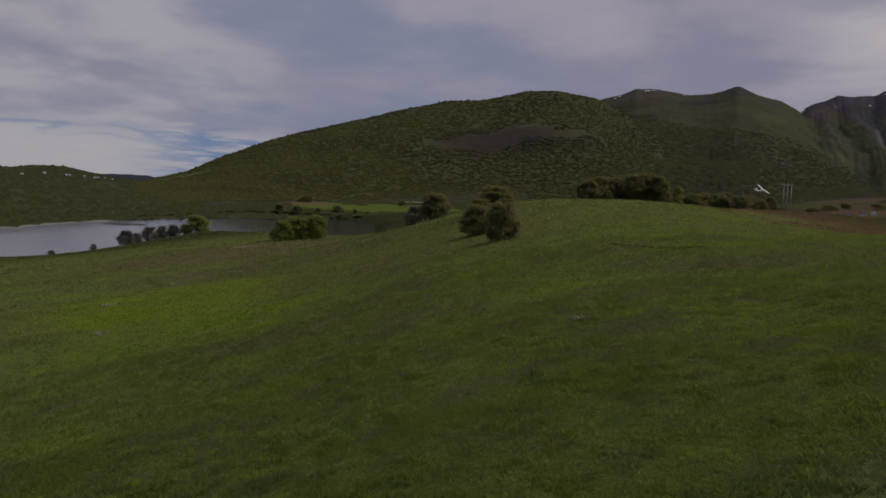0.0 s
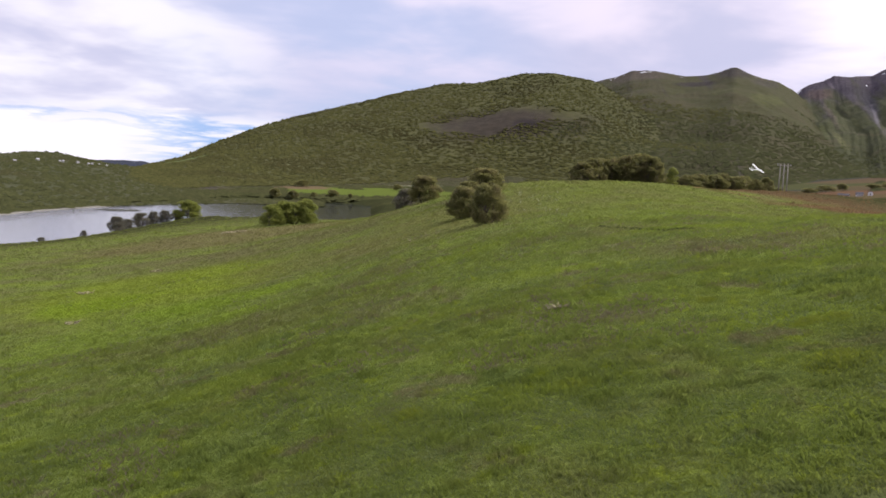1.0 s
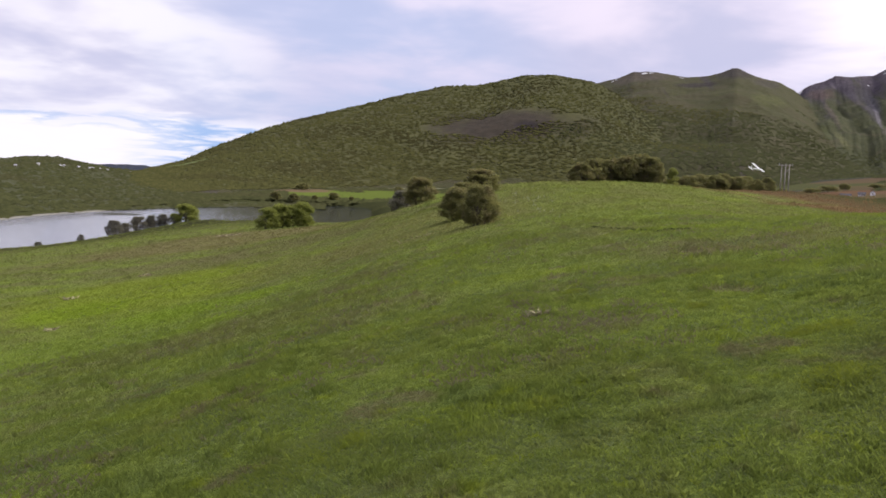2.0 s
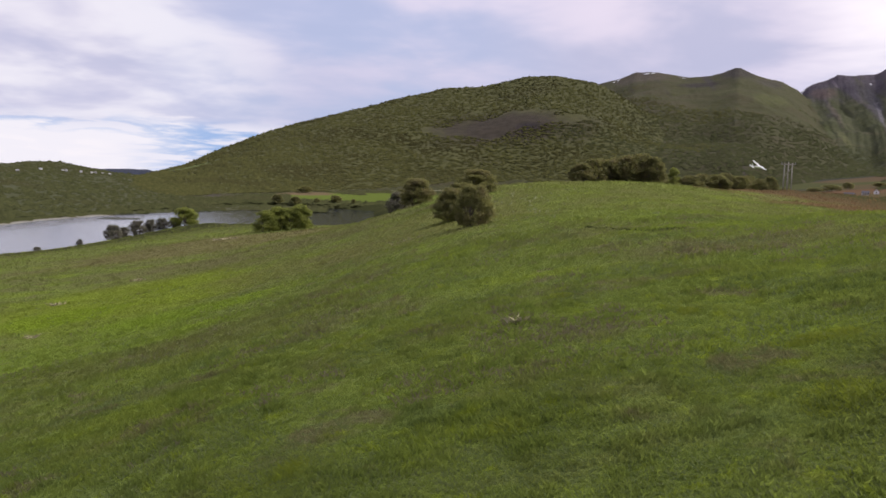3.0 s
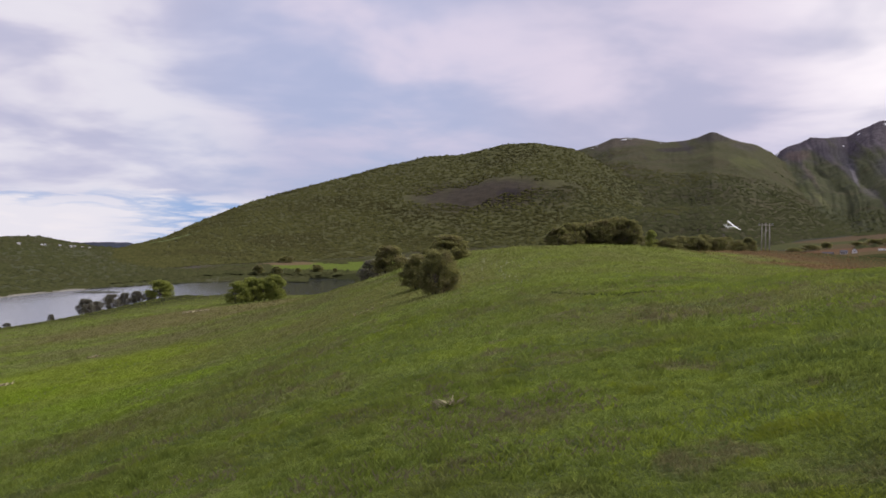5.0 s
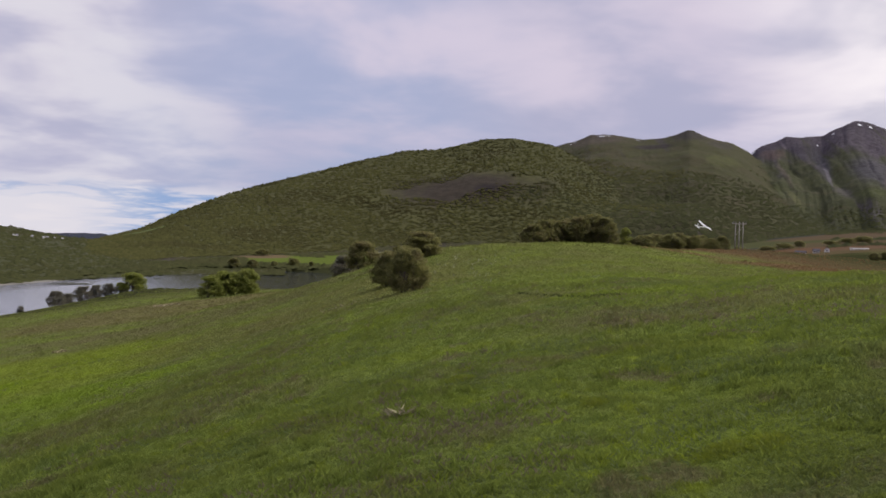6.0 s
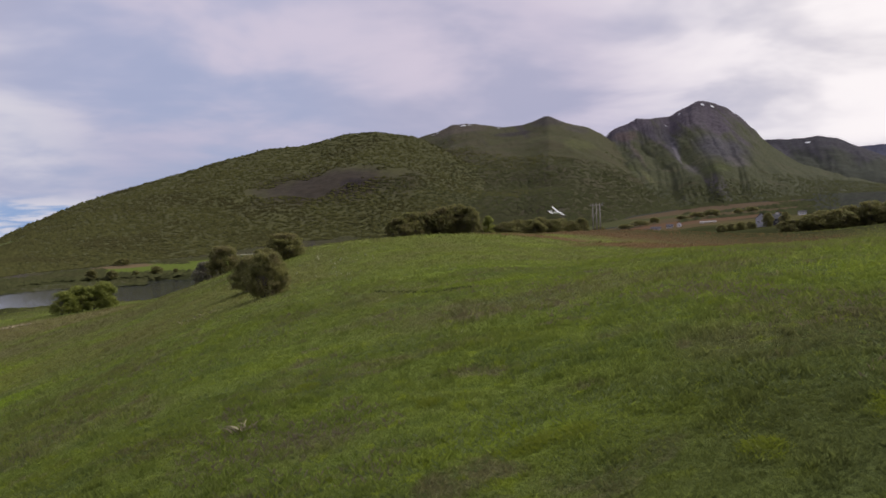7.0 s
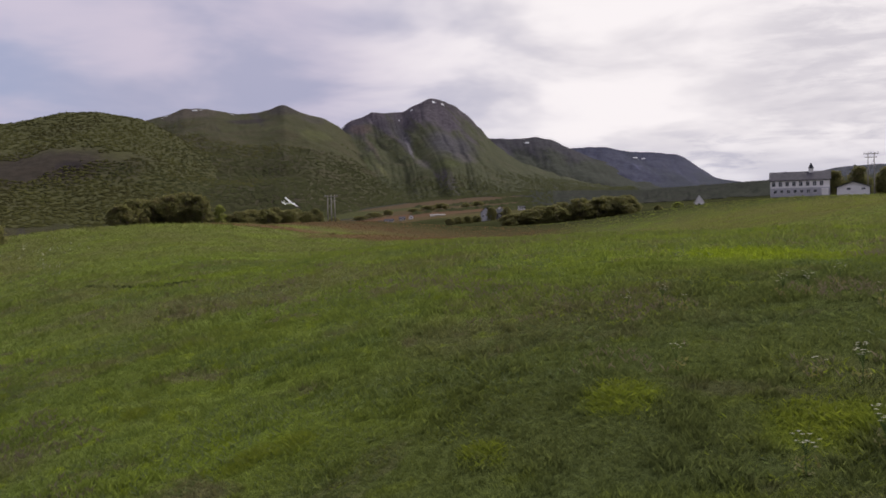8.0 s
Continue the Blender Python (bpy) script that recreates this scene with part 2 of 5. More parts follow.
def field_colour(nt):
    """Meadow colours by place: fresh green, yellow-green, dark herbs and brownish seed heads."""
    pos = position(nt)
    flat = position(nt, 1, 1, 0)
    a = noise_n(nt, flat, 0.16, 4, 0.6, 0.3)
    b = noise_n(nt, flat, 0.9, 4, 0.6)
    c = noise_n(nt, flat, 0.05, 3, 0.5, 0.5)
    e = noise_n(nt, flat, 1.5, 3, 0.55, 0.4)
    f = noise_n(nt, flat, 0.42, 5, 0.62, 0.6)
    g = noise_n(nt, flat, 0.30, 4, 0.6, 0.8)
    col = mix_c(nt, smooth(nt, b, 0.3, 0.7), (0.126, 0.168, 0.034), (0.170, 0.216, 0.046))
    col = mix_c(nt, math_n(nt, "MULTIPLY", smooth(nt, a, 0.52, 0.68), 0.65), col, (0.188, 0.246, 0.030))
    col = mix_c(nt, math_n(nt, "MULTIPLY", smooth(nt, a, 0.48, 0.32), 0.5), col, (0.168, 0.152, 0.082))
    col = mix_c(nt, math_n(nt, "MULTIPLY", smooth(nt, c, 0.55, 0.7), 0.45), col, (0.170, 0.156, 0.072))
    col = mix_c(nt, math_n(nt, "MULTIPLY", smooth(nt, g, 0.54, 0.66), 0.45), col, (0.098, 0.138, 0.052))
    col = mix_c(nt, math_n(nt, "MULTIPLY", smooth(nt, f, 0.55, 0.66), smooth(nt, node(nt, "ShaderNodeVectorMath", p_op="LENGTH", i0=flat).outputs["Value"], 9, 17, 0.15, 0.7)), col, (0.158, 0.134, 0.082))
    col = mix_c(nt, math_n(nt, "MULTIPLY", smooth(nt, e, 0.58, 0.68), 0.7), col, (0.195, 0.248, 0.022))
    away = node(nt, "ShaderNodeVectorMath", p_op="LENGTH", i0=flat).outputs["Value"]
    dry = math_n(nt, "MULTIPLY", smooth(nt, away, 22, 80), smooth(nt, a, 0.62, 0.36, 0.15, 0.75))
    col = mix_c(nt, dry, col, (0.140, 0.144, 0.054))
    slopes_near = ((-24, 50, 13, 14, 0.65, (0.19, 0.248, 0.024)), (-17, 34, 9, 9, 0.5, (0.16, 0.23, 0.026)),
        (24, 38, 20, 7, 0.45, (0.165, 0.228, 0.034)), (-36, 92, 26, 18, 0.7, (0.16, 0.135, 0.065)),
        (18, 58, 20, 20, 0.45, (0.150, 0.172, 0.044)), (-20, 66, 17, 9, 0.5, (0.135, 0.120, 0.058)), (-26, 44, 5, 4, 0.8, (0.165, 0.235, 0.02)), (-14, 39, 6, 3, 0.7, (0.155, 0.225, 0.022)), (14, 22, 7, 2.5, 0.5, (0.13, 0.112, 0.066)), (-8, 27, 9, 4, 0.4, (0.128, 0.128, 0.05)), (13, 29, 4.5, 1.2, 0.6, (0.165, 0.225, 0.024)), (-10, 50, 8, 6, 0.45, (0.138, 0.124, 0.058)), (0, 52, 10, 14, 0.6, (0.168, 0.17, 0.058)),
        (64, 88, 38, 30, 0.95, (0.15, 0.092, 0.052)), (100, 118, 36, 30, 0.9, (0.145, 0.09, 0.052)))
    herb_and_bare = ((46, 55, 13, 9, 0.9, (0.15, 0.092, 0.052)), (76, 135, 26, 20, 0.9, (0.15, 0.09, 0.052)),
        (105, 50, 60, 30, 0.4, (0.14, 0.125, 0.04)), (21, 10.3, 1.3, 3.6, 0.9, (0.19, 0.25, 0.018)),
        (14.5, 7.5, 7.5, 5.5, 0.6, (0.066, 0.076, 0.032)), (11.5, 6.5, 0.8, 0.5, 0.8, (0.165, 0.215, 0.02)),
        (11.0, 8.5, 0.6, 0.4, 0.8, (0.16, 0.21, 0.022)), (9, 8, 4, 3, 0.4, (0.085, 0.1, 0.035)))
    for x, y, rx, ry, k, colour in slopes_near + herb_and_bare:
        col = mix_c(nt, math_n(nt, "MULTIPLY", ellipse(nt, flat, x, y, rx, ry), k), col, colour)
    return col, pos


def far_colour(nt, col, pos):
    """Past the field: mown fields, bare strips and rough pasture in the valley, with haze tinting its far floor."""
    flat = position(nt, 1, 1, 0)
    d = node(nt, "ShaderNodeVectorMath", p_op="LENGTH", i0=flat).outputs["Value"]
    rough = mix_c(nt, smooth(nt, noise_n(nt, flat, 0.012, 5, 0.6), 0.35, 0.65), (0.042, 0.046, 0.020), (0.064, 0.067, 0.028))
    # the first, widest patch puts valley haze into the ground colour
    inlet_fields = ((760, 420, 560, 330, 0.85, (0.060, 0.064, 0.056)), (-90, 655, 95, 80, 0.95, (0.12, 0.155, 0.034)),
        (-195, 690, 50, 40, 0.9, (0.16, 0.115, 0.07)), (-120, 775, 110, 12, 0.9, (0.3, 0.29, 0.2)),
        (330, 430, 120, 70, 0.9, (0.15, 0.09, 0.055)), (240, 480, 70, 80, 0.8, (0.1, 0.092, 0.036)),
        (200, 420, 60, 90, 0.8, (0.092, 0.094, 0.04)), (270, 350, 60, 40, 0.8, (0.118, 0.092, 0.05)))
    valley_fields = ((270, 350, 60, 40, 0.8, (0.118, 0.092, 0.05)), (330, 260, 80, 50, 0.8, (0.11, 0.1, 0.046)),
        (350, 380, 90, 40, 0.8, (0.135, 0.092, 0.058)), (440, 680, 90, 130, 0.85, (0.088, 0.092, 0.04)),
        (560, 640, 110, 90, 0.85, (0.125, 0.09, 0.056)), (430, 500, 110, 70, 0.8, (0.12, 0.092, 0.052)))
    for x, y, rx, ry, k, colour in inlet_fields + valley_fields:
        rough = mix_c(nt, math_n(nt, "MULTIPLY", ellipse(nt, flat, x, y, rx, ry, 0.8), k), rough, colour)
    return mix_c(nt, smooth(nt, d, 190, 260), col, rough)


def field_material():
    m, nt, b = new_mat("meadow_soil", 1.0, 0, 0.0)
    col, pos = field_colour(nt)
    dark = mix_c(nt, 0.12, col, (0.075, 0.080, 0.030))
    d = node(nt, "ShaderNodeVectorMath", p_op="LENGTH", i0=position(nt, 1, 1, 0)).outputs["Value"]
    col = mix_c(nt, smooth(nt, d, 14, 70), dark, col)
    col = far_colour(nt, col, pos)
    link(nt, col, b.inputs["Base Color"])
    bump(nt, b, math_n(nt, "ADD", noise_n(nt, pos, 5.0, 5, 0.7), noise_n(nt, pos, 0.8, 3)), 0.8, 0.25)
    return m


def grass_material():
    m, nt, b = new_mat("meadow_grass", 0.9, 0, 0.06)
    col, pos = field_colour(nt)
    r = nt.nodes.new("ShaderNodeNewGeometry").outputs["Random Per Island"]
    col = mix_c(nt, 1.0, col, mix_c(nt, r, (1.12, 1.12, 1.10), (1.72, 1.66, 1.60)), "MULTIPLY")
    link(nt, col, b.inputs["Base Color"])
    thin_leaf(nt, b, col, 0.88, 0.55)
    return m


def leaf_material(name, c1, c2, c3, up=0.4, through=0.5, spec=0.25, patch=0.7):
    m, nt, b = new_mat(name, 0.7, 0, spec)
    r = nt.nodes.new("ShaderNodeNewGeometry").outputs["Random Per Island"]
    col = mix_c(nt, r, c1, c2)
    col = mix_c(nt, math_n(nt, "MULTIPLY", smooth(nt, noise_n(nt, position(nt), patch, 3), 0.45, 0.7), 0.7), col, c3)
    link(nt, col, b.inputs["Base Color"])
    thin_leaf(nt, b, col, up, through)
    return m


def plain_material(name, c1, c2, scale, rough=0.8, metal=0.0, bump_k=0.2, stretch=(1, 1, 1)):
    m, nt, b = new_mat(name, rough, metal)
    p = position(nt, *stretch)
    n = noise_n(nt, p, scale, 5, 0.6)
    col = mix_c(nt, smooth(nt, n, 0.3, 0.7), c1, c2)
    col = mix_c(nt, math_n(nt, "MULTIPLY", smooth(nt, noise_n(nt, p, scale * 0.2, 3), 0.5, 0.75), 0.35), col, tuple(0.6 * x for x in c1))
    link(nt, col, b.inputs["Base Color"])
    bump(nt, b, n, bump_k, 0.02)
    return m


def face_patch(nt, pos, az, z, rx, rz, slant):
    """1 in a patch on a mountain face, by bearing and height; slant leans it as it runs down."""
    z = z + 3100 * float(np.interp(az, PLAN_AZ, PLAN_RISE))
    az = float(np.interp(az, PLAN_AZ, PLAN_TURN))
    q = node(nt, "ShaderNodeSeparateXYZ", i0=pos).outputs
    u = math_n(nt, "MULTIPLY", math_n(nt, "ARCTAN2", q[0], q[1]), 3000.0)
    v = math_n(nt, "SUBTRACT", q[2], float(z))
    u = math_n(nt, "ADD", math_n(nt, "SUBTRACT", u, radians(az) * 3000.0), math_n(nt, "MULTIPLY", v, slant))
    w = node(nt, "ShaderNodeCombineXYZ", X=u, Y=v, Z=float(az)).outputs[0]
    return ellipse(nt, w, 0, 0, rx, rz, 0.35)


def hill_material(name, low, high, bare, bare_at, rock=None, rock_at=None, faces=(), patches=(), canopy=0.0):
    """Slopes: scrub in two greens, bare ground by noise, and rock where the slope is rough. canopy: how far the scrub's leaves turn to the sky."""
    m, nt, b = new_mat(name, 0.95, 0, 0.1)
    pos = position(nt)
    n1, n2, n3 = noise_n(nt, pos, 0.012, 5, 0.6, 0.4), noise_n(nt, pos, 0.07, 5, 0.65), noise_n(nt, pos, 0.004, 4, 0.55, 0.6)
    col = mix_c(nt, smooth(nt, n2, 0.3, 0.7), low, high)
    col = mix_c(nt, math_n(nt, "MULTIPLY", smooth(nt, n1, *bare_at), 0.7), col, bare)
    if rock:
        x, y, z = node(nt, "ShaderNodeSeparateXYZ", i0=pos).outputs
        along = math_n(nt, "ADD", math_n(nt, "MULTIPLY", math_n(nt, "ARCTAN2", x, y), 3000.0), math_n(nt, "MULTIPLY", z, 0.55))
        leaning = node(nt, "ShaderNodeCombineXYZ", X=along, Y=math_n(nt, "MULTIPLY", z, 0.3), Z=0.0).outputs[0]
        streak = noise_n(nt, leaning, 0.012, 6, 0.62, 0.6)
        k = math_n(nt, "ADD", math_n(nt, "MULTIPLY", streak, 1.0), math_n(nt, "MULTIPLY", smooth(nt, z, *rock_at), 0.34))
        stone = mix_c(nt, smooth(nt, n2, 0.35, 0.65), rock, tuple(0.55 * c for c in rock))
        stone = mix_c(nt, smooth(nt, noise_n(nt, leaning, 0.02, 5, 0.6), 0.6, 0.74), stone, tuple(1.5 * c for c in rock))
        col = mix_c(nt, smooth(nt, k, 0.58, 0.78), col, stone)
    for x, y, rx, ry, s, colour in patches:
        col = mix_c(nt, math_n(nt, "MULTIPLY", ellipse(nt, position(nt, 1, 1, 0), x, y, rx, ry, 0.6), s), col, colour)
    for az, z, rx, rz, slant, s, colour in faces:
        tone = mix_c(nt, smooth(nt, n2, 0.3, 0.7), tuple(0.65 * c for c in colour), tuple(1.3 * c for c in colour))
        col = mix_c(nt, math_n(nt, "MULTIPLY", face_patch(nt, pos, az, z, rx, rz, slant), s), col, tone)
    link(nt, col, b.inputs["Base Color"])
    if canopy:
        thin_leaf(nt, b, col, canopy, 0.02)
    else:
        bump(nt, b, math_n(nt, "ADD", n2, n1), 0.6, 6.0)
    return m


M_SOIL, M_GRASS = field_material(), grass_material()
M_BUSH = leaf_material("willow_leaf", (0.173, 0.173, 0.056), (0.296, 0.284, 0.094), (0.258, 0.211, 0.104), 0.75)
M_BIRCH = leaf_material("birch_leaf", (0.187, 0.218, 0.047), (0.328, 0.359, 0.078), (0.296, 0.312, 0.069), 0.75)
M_DARK = leaf_material("alder_leaf", (0.150, 0.150, 0.050), (0.250, 0.244, 0.080), (0.230, 0.186, 0.084), 0.8)
M_GREY = leaf_material("grey_willow_leaf", (0.146, 0.141, 0.102), (0.255, 0.241, 0.168), (0.200, 0.168, 0.150), 0.75)
M_WOODS = leaf_material("woods_leaf", (0.066, 0.068, 0.025), (0.102, 0.100, 0.036), (0.058, 0.053, 0.024), 0.94, 0.03, 0.0, 0.008)
M_SCRUB = leaf_material("lakeside_scrub_leaf", (0.058, 0.063, 0.027), (0.086, 0.090, 0.037), (0.078, 0.075, 0.036), 0.955, 0.03, 0.0, 0.012)
M_FIRS = leaf_material("dark_woods_leaf", (0.054, 0.060, 0.029), (0.080, 0.085, 0.037), (0.070, 0.071, 0.036), 0.955, 0.02, 0.0, 0.01)
# Scrub greyed towards blue: the valley's haze is mixed into the leaf colour.
M_HAZY_VALE = leaf_material("hazy_valley_scrub_leaf", (0.062, 0.067, 0.052), (0.080, 0.085, 0.066), (0.072, 0.070, 0.062), 0.955, 0.02, 0.0, 0.01)
M_BARK = plain_material("bark", (0.10, 0.08, 0.06), (0.22, 0.19, 0.16), 9, 0.9)

# ---------------------------------------------------------------- ground, lake, hills
def build_ground():
    r = 0.6 * (4600 / 0.6) ** (np.arange(200) / 199.0)
    a = np.radians(np.arange(720) * 0.5)
    R, A = np.meshgrid(r, a, indexing="ij")
    X, Y = 3 + R * np.sin(A), 4 + R * np.cos(A)
    X = np.vstack([np.full((1, 720), 3.0), X])
    Y = np.vstack([np.full((1, 720), 4.0), Y])
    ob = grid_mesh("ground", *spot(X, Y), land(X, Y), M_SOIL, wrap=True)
    tagged(ob, "sloping green hay meadow running down to the valley", "ground", kind="structure")


build_ground()


def build_lake():
    m, nt, b = new_mat("lake_water", 0.10, 0, 0.5)
    b.inputs["Base Color"].default_value = (0.018, 0.022, 0.032, 1)
    pos = position(nt)
    bump(nt, b, math_n(nt, "MULTIPLY", noise_n(nt, pos, 0.5, 4, 0.6), smooth(nt, node(nt, "ShaderNodeSeparateXYZ", i0=pos).outputs[0], -185, -250, 0.03, 1.0)), 1.0, 1.7)
    X, Y = np.meshgrid(np.linspace(-900, 40, 48), np.linspace(60, 640, 30), indexing="ij")
    ob = grid_mesh("water", *spot(X, Y), np.full_like(X, WATER), m)
    tagged(ob, "calm grey lake below the meadow", "water", kind="structure")


build_lake()


def build_shore():
    """A thin pale gravel beach along the far side of the lake."""
    m = plain_material("shore_gravel", (0.17, 0.16, 0.13), (0.27, 0.25, 0.21), 0.4, 0.9)
    az = np.radians(np.arange(-58, -15, 0.4))
    r = np.interp(np.degrees(az), [-60, -38, -35, -31, -26, -21, -16], [300, 352, 388, 424, 485, 556, 572]) + 4 * fbm(np.degrees(az) / 2.2, az * 0, 3)
    t = np.linspace(0, 1, 5)[:, None]
    R = r - 5 + 8 * t
    ob = grid_mesh("shore", *spot(R * np.sin(az), R * np.cos(az)), WATER - 0.25 + 0.8 * t + 0 * R, m)
    tagged(ob, "thin pale gravel beach along the lake", "shore", kind="structure")


build_shore()


def build_islet():
    """A low dark skerry just off the far shore."""
    x, y = np.meshgrid(np.linspace(-1, 1, 26), np.linspace(-1, 1, 12), indexing="ij")
    z = WATER - 0.6 + 1.5 * np.clip(1 - x ** 2 - y ** 2, 0, 1) + 0.7 * fbm(x * 4 + 3, y * 3, 3)
    ob = grid_mesh("islet", *spot(-196 + 15 * x, 338 + 5 * y + 6 * x), z, plain_material("wet_rock", (0.045, 0.045, 0.040), (0.085, 0.085, 0.060), 0.6, 0.8))
    tagged(ob, "low dark rocky islet near the far shore", "islet", kind="structure")


build_islet()


slopes = {}


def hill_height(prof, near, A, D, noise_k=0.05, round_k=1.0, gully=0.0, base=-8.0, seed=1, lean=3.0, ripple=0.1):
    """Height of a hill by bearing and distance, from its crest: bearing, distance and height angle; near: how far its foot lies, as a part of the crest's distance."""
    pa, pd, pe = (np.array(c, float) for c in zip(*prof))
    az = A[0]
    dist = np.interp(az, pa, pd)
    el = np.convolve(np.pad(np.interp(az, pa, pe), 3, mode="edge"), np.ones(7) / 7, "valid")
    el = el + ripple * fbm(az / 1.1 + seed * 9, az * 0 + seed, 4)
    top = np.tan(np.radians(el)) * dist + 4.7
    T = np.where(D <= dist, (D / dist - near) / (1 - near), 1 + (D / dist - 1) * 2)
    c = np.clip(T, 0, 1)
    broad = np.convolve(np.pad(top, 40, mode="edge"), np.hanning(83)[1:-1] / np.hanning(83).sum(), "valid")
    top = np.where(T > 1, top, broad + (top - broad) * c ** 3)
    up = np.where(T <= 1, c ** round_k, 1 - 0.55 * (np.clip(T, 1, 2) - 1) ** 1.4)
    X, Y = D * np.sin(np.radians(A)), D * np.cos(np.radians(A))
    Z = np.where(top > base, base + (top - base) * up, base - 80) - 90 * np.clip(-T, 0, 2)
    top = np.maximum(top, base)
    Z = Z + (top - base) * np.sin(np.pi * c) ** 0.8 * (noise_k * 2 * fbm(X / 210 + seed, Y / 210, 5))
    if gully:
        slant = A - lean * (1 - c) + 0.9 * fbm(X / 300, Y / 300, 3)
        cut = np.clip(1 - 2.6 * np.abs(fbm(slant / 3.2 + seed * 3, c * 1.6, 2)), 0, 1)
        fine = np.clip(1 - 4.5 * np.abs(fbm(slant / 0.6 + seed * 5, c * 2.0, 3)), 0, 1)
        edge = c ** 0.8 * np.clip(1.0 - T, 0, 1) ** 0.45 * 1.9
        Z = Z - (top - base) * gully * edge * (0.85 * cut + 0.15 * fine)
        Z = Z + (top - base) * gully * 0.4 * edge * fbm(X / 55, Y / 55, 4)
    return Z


def build_hill(name, label, prof, near, mat, noise_k=0.05, round_k=1.0, gully=0.0, base=-8.0, rows=70, step=0.12, woods=0, wood_size=4.0, wood_mat=None, seed=1, tree_line=1.0, clear=()):
    """A hill that stands by itself."""
    pa, pd, pe = (np.array(c, float) for c in zip(*prof))
    t = np.concatenate([np.linspace(0, 1, rows), 1 + np.linspace(0, 1, 14)[1:]])
    Tm, A = np.meshgrid(t, np.arange(pa[0], pa[-1], step), indexing="ij")
    dist = np.interp(A, pa, pd)
    D = np.where(Tm <= 1, dist * (near + (1 - near) * Tm), dist * (1 + 0.5 * (Tm - 1)))
    X, Y = D * np.sin(np.radians(A)), D * np.cos(np.radians(A))
    Z = hill_height(prof, near, A, D, noise_k, round_k, gully, base, seed) + uplift(X, Y)
    X, Y = spot(X, Y)
    slopes[name] = (A, X, Y, Z)
    ob = grid_mesh(name, X, Y, Z, mat)
    tagged(ob, label, "hill", kind="structure")
    if woods:
        rng = np.random.RandomState(seed)
        k = int(rows * tree_line)
        c = A[0] > -56
        scatter_woods(X[:k, c], Y[:k, c], Z[:k, c], woods, wood_size, wood_mat or M_WOODS, rng, clear)
    return ob


CROWN_V = np.array([(1, 0, 0), (0, 1, 0), (-1, 0, 0), (0, -1, 0), (0, 0, 1), (0, 0, -0.8)], float)
CROWN_F = np.array([(0, 1, 4), (1, 2, 4), (2, 3, 4), (3, 0, 4), (1, 0, 5), (2, 1, 5), (3, 2, 5), (0, 3, 5)])


def crowns(p, size, mat, rng, lift, label="dense low birch wood covering the hillside"):
    """Many small uneven crowns as one mesh."""
    k = len(p[0])
    s = size * (0.5 + rng.rand(k))
    tall = s * lift * (0.13 + 0.14 * rng.rand(k))
    a = rng.rand(k) * 1.57
    v = CROWN_V[None] * (1 + 0.5 * (rng.rand(k, 6, 1) - 0.5))
    ca, sa = np.cos(a)[:, None], np.sin(a)[:, None]
    co = np.stack([(v[..., 0] * ca - v[..., 1] * sa) * s[:, None] + p[0][:, None], (v[..., 0] * sa + v[..., 1] * ca) * s[:, None] + p[1][:, None],
                   (v[..., 2] + 0.05) * tall[:, None] + p[2][:, None]], -1)
    f = CROWN_F[None] + (np.arange(k) * 6)[:, None, None]
    tagged(raw_mesh("woods", co.reshape(-1, 3), f.reshape(-1, 3), mat), label, "woods", kind="stuff")


def scatter_woods(X, Y, Z, count, size, mat, rng, clear, lift=1.0):
    """Far birch wood as many uneven crowns."""
    n, m = X.shape
    u, v = rng.rand(count) * (n - 1.001), rng.rand(count) * (m - 1.001)
    thick = fbm(u / n * 9, v / m * 24, 4)
    keep = thick > -0.42 + 0.3 * (rng.rand(count) - 0.5)
    u, v = u[keep], v[keep]
    i, j = u.astype(int), v.astype(int)
    fu, fv = u - i, v - j
    p = [(G[i, j] * (1 - fu) + G[i + 1, j] * fu) * (1 - fv) + (G[i, j + 1] * (1 - fu) + G[i + 1, j + 1] * fu) * fv for G in (X, Y, Z)]
    open_ground = np.zeros(len(u), bool)
    for x, y, rx, ry in clear:
        x, y = spot(x, y)
        open_ground |= np.hypot((p[0] - x) / rx, (p[1] - y) / (1.5 * ry)) + 0.9 * fbm(p[0] / 40, p[1] / 40, 3) < 0.9
    p = [q[~open_ground] for q in p]
    crowns(p, 1.4 * size, mat, rng, 2.4 * lift)


GREENS = ((0.066, 0.069, 0.024), (0.090, 0.090, 0.032))
M_HILL = hill_material("birch_slope", *GREENS, (0.074, 0.072, 0.030), (0.52, 0.66),
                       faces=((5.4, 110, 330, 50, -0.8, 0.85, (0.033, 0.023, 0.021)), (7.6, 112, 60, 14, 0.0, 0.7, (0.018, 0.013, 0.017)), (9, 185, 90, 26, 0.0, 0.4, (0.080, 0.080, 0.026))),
                       patches=((-395, 860, 44, 18, 0.85, (0.100, 0.122, 0.034)),), canopy=0.92)
M_HEATH = hill_material("heath_slope", (0.045, 0.046, 0.018), (0.060, 0.060, 0.023), (0.062, 0.054, 0.028), (0.45, 0.62), (0.064, 0.055, 0.052), (300, 620),
                        faces=((18.6, 370, 130, 50, 0.0, 0.7, (0.082, 0.066, 0.052)), (26.5, 365, 75, 46, 0.0, 0.8, (0.040, 0.033, 0.032)), (23.4, 318, 95, 18, -0.5, 0.8, (0.032, 0.026, 0.028)),
                               (29.0, 325, 55, 30, 0.0, 0.6, (0.056, 0.047, 0.044)), (29.2, 240, 70, 34, 0.4, 0.55, (0.080, 0.088, 0.028)), (25.5, 265, 60, 22, 0.0, 0.4, (0.074, 0.078, 0.027))))
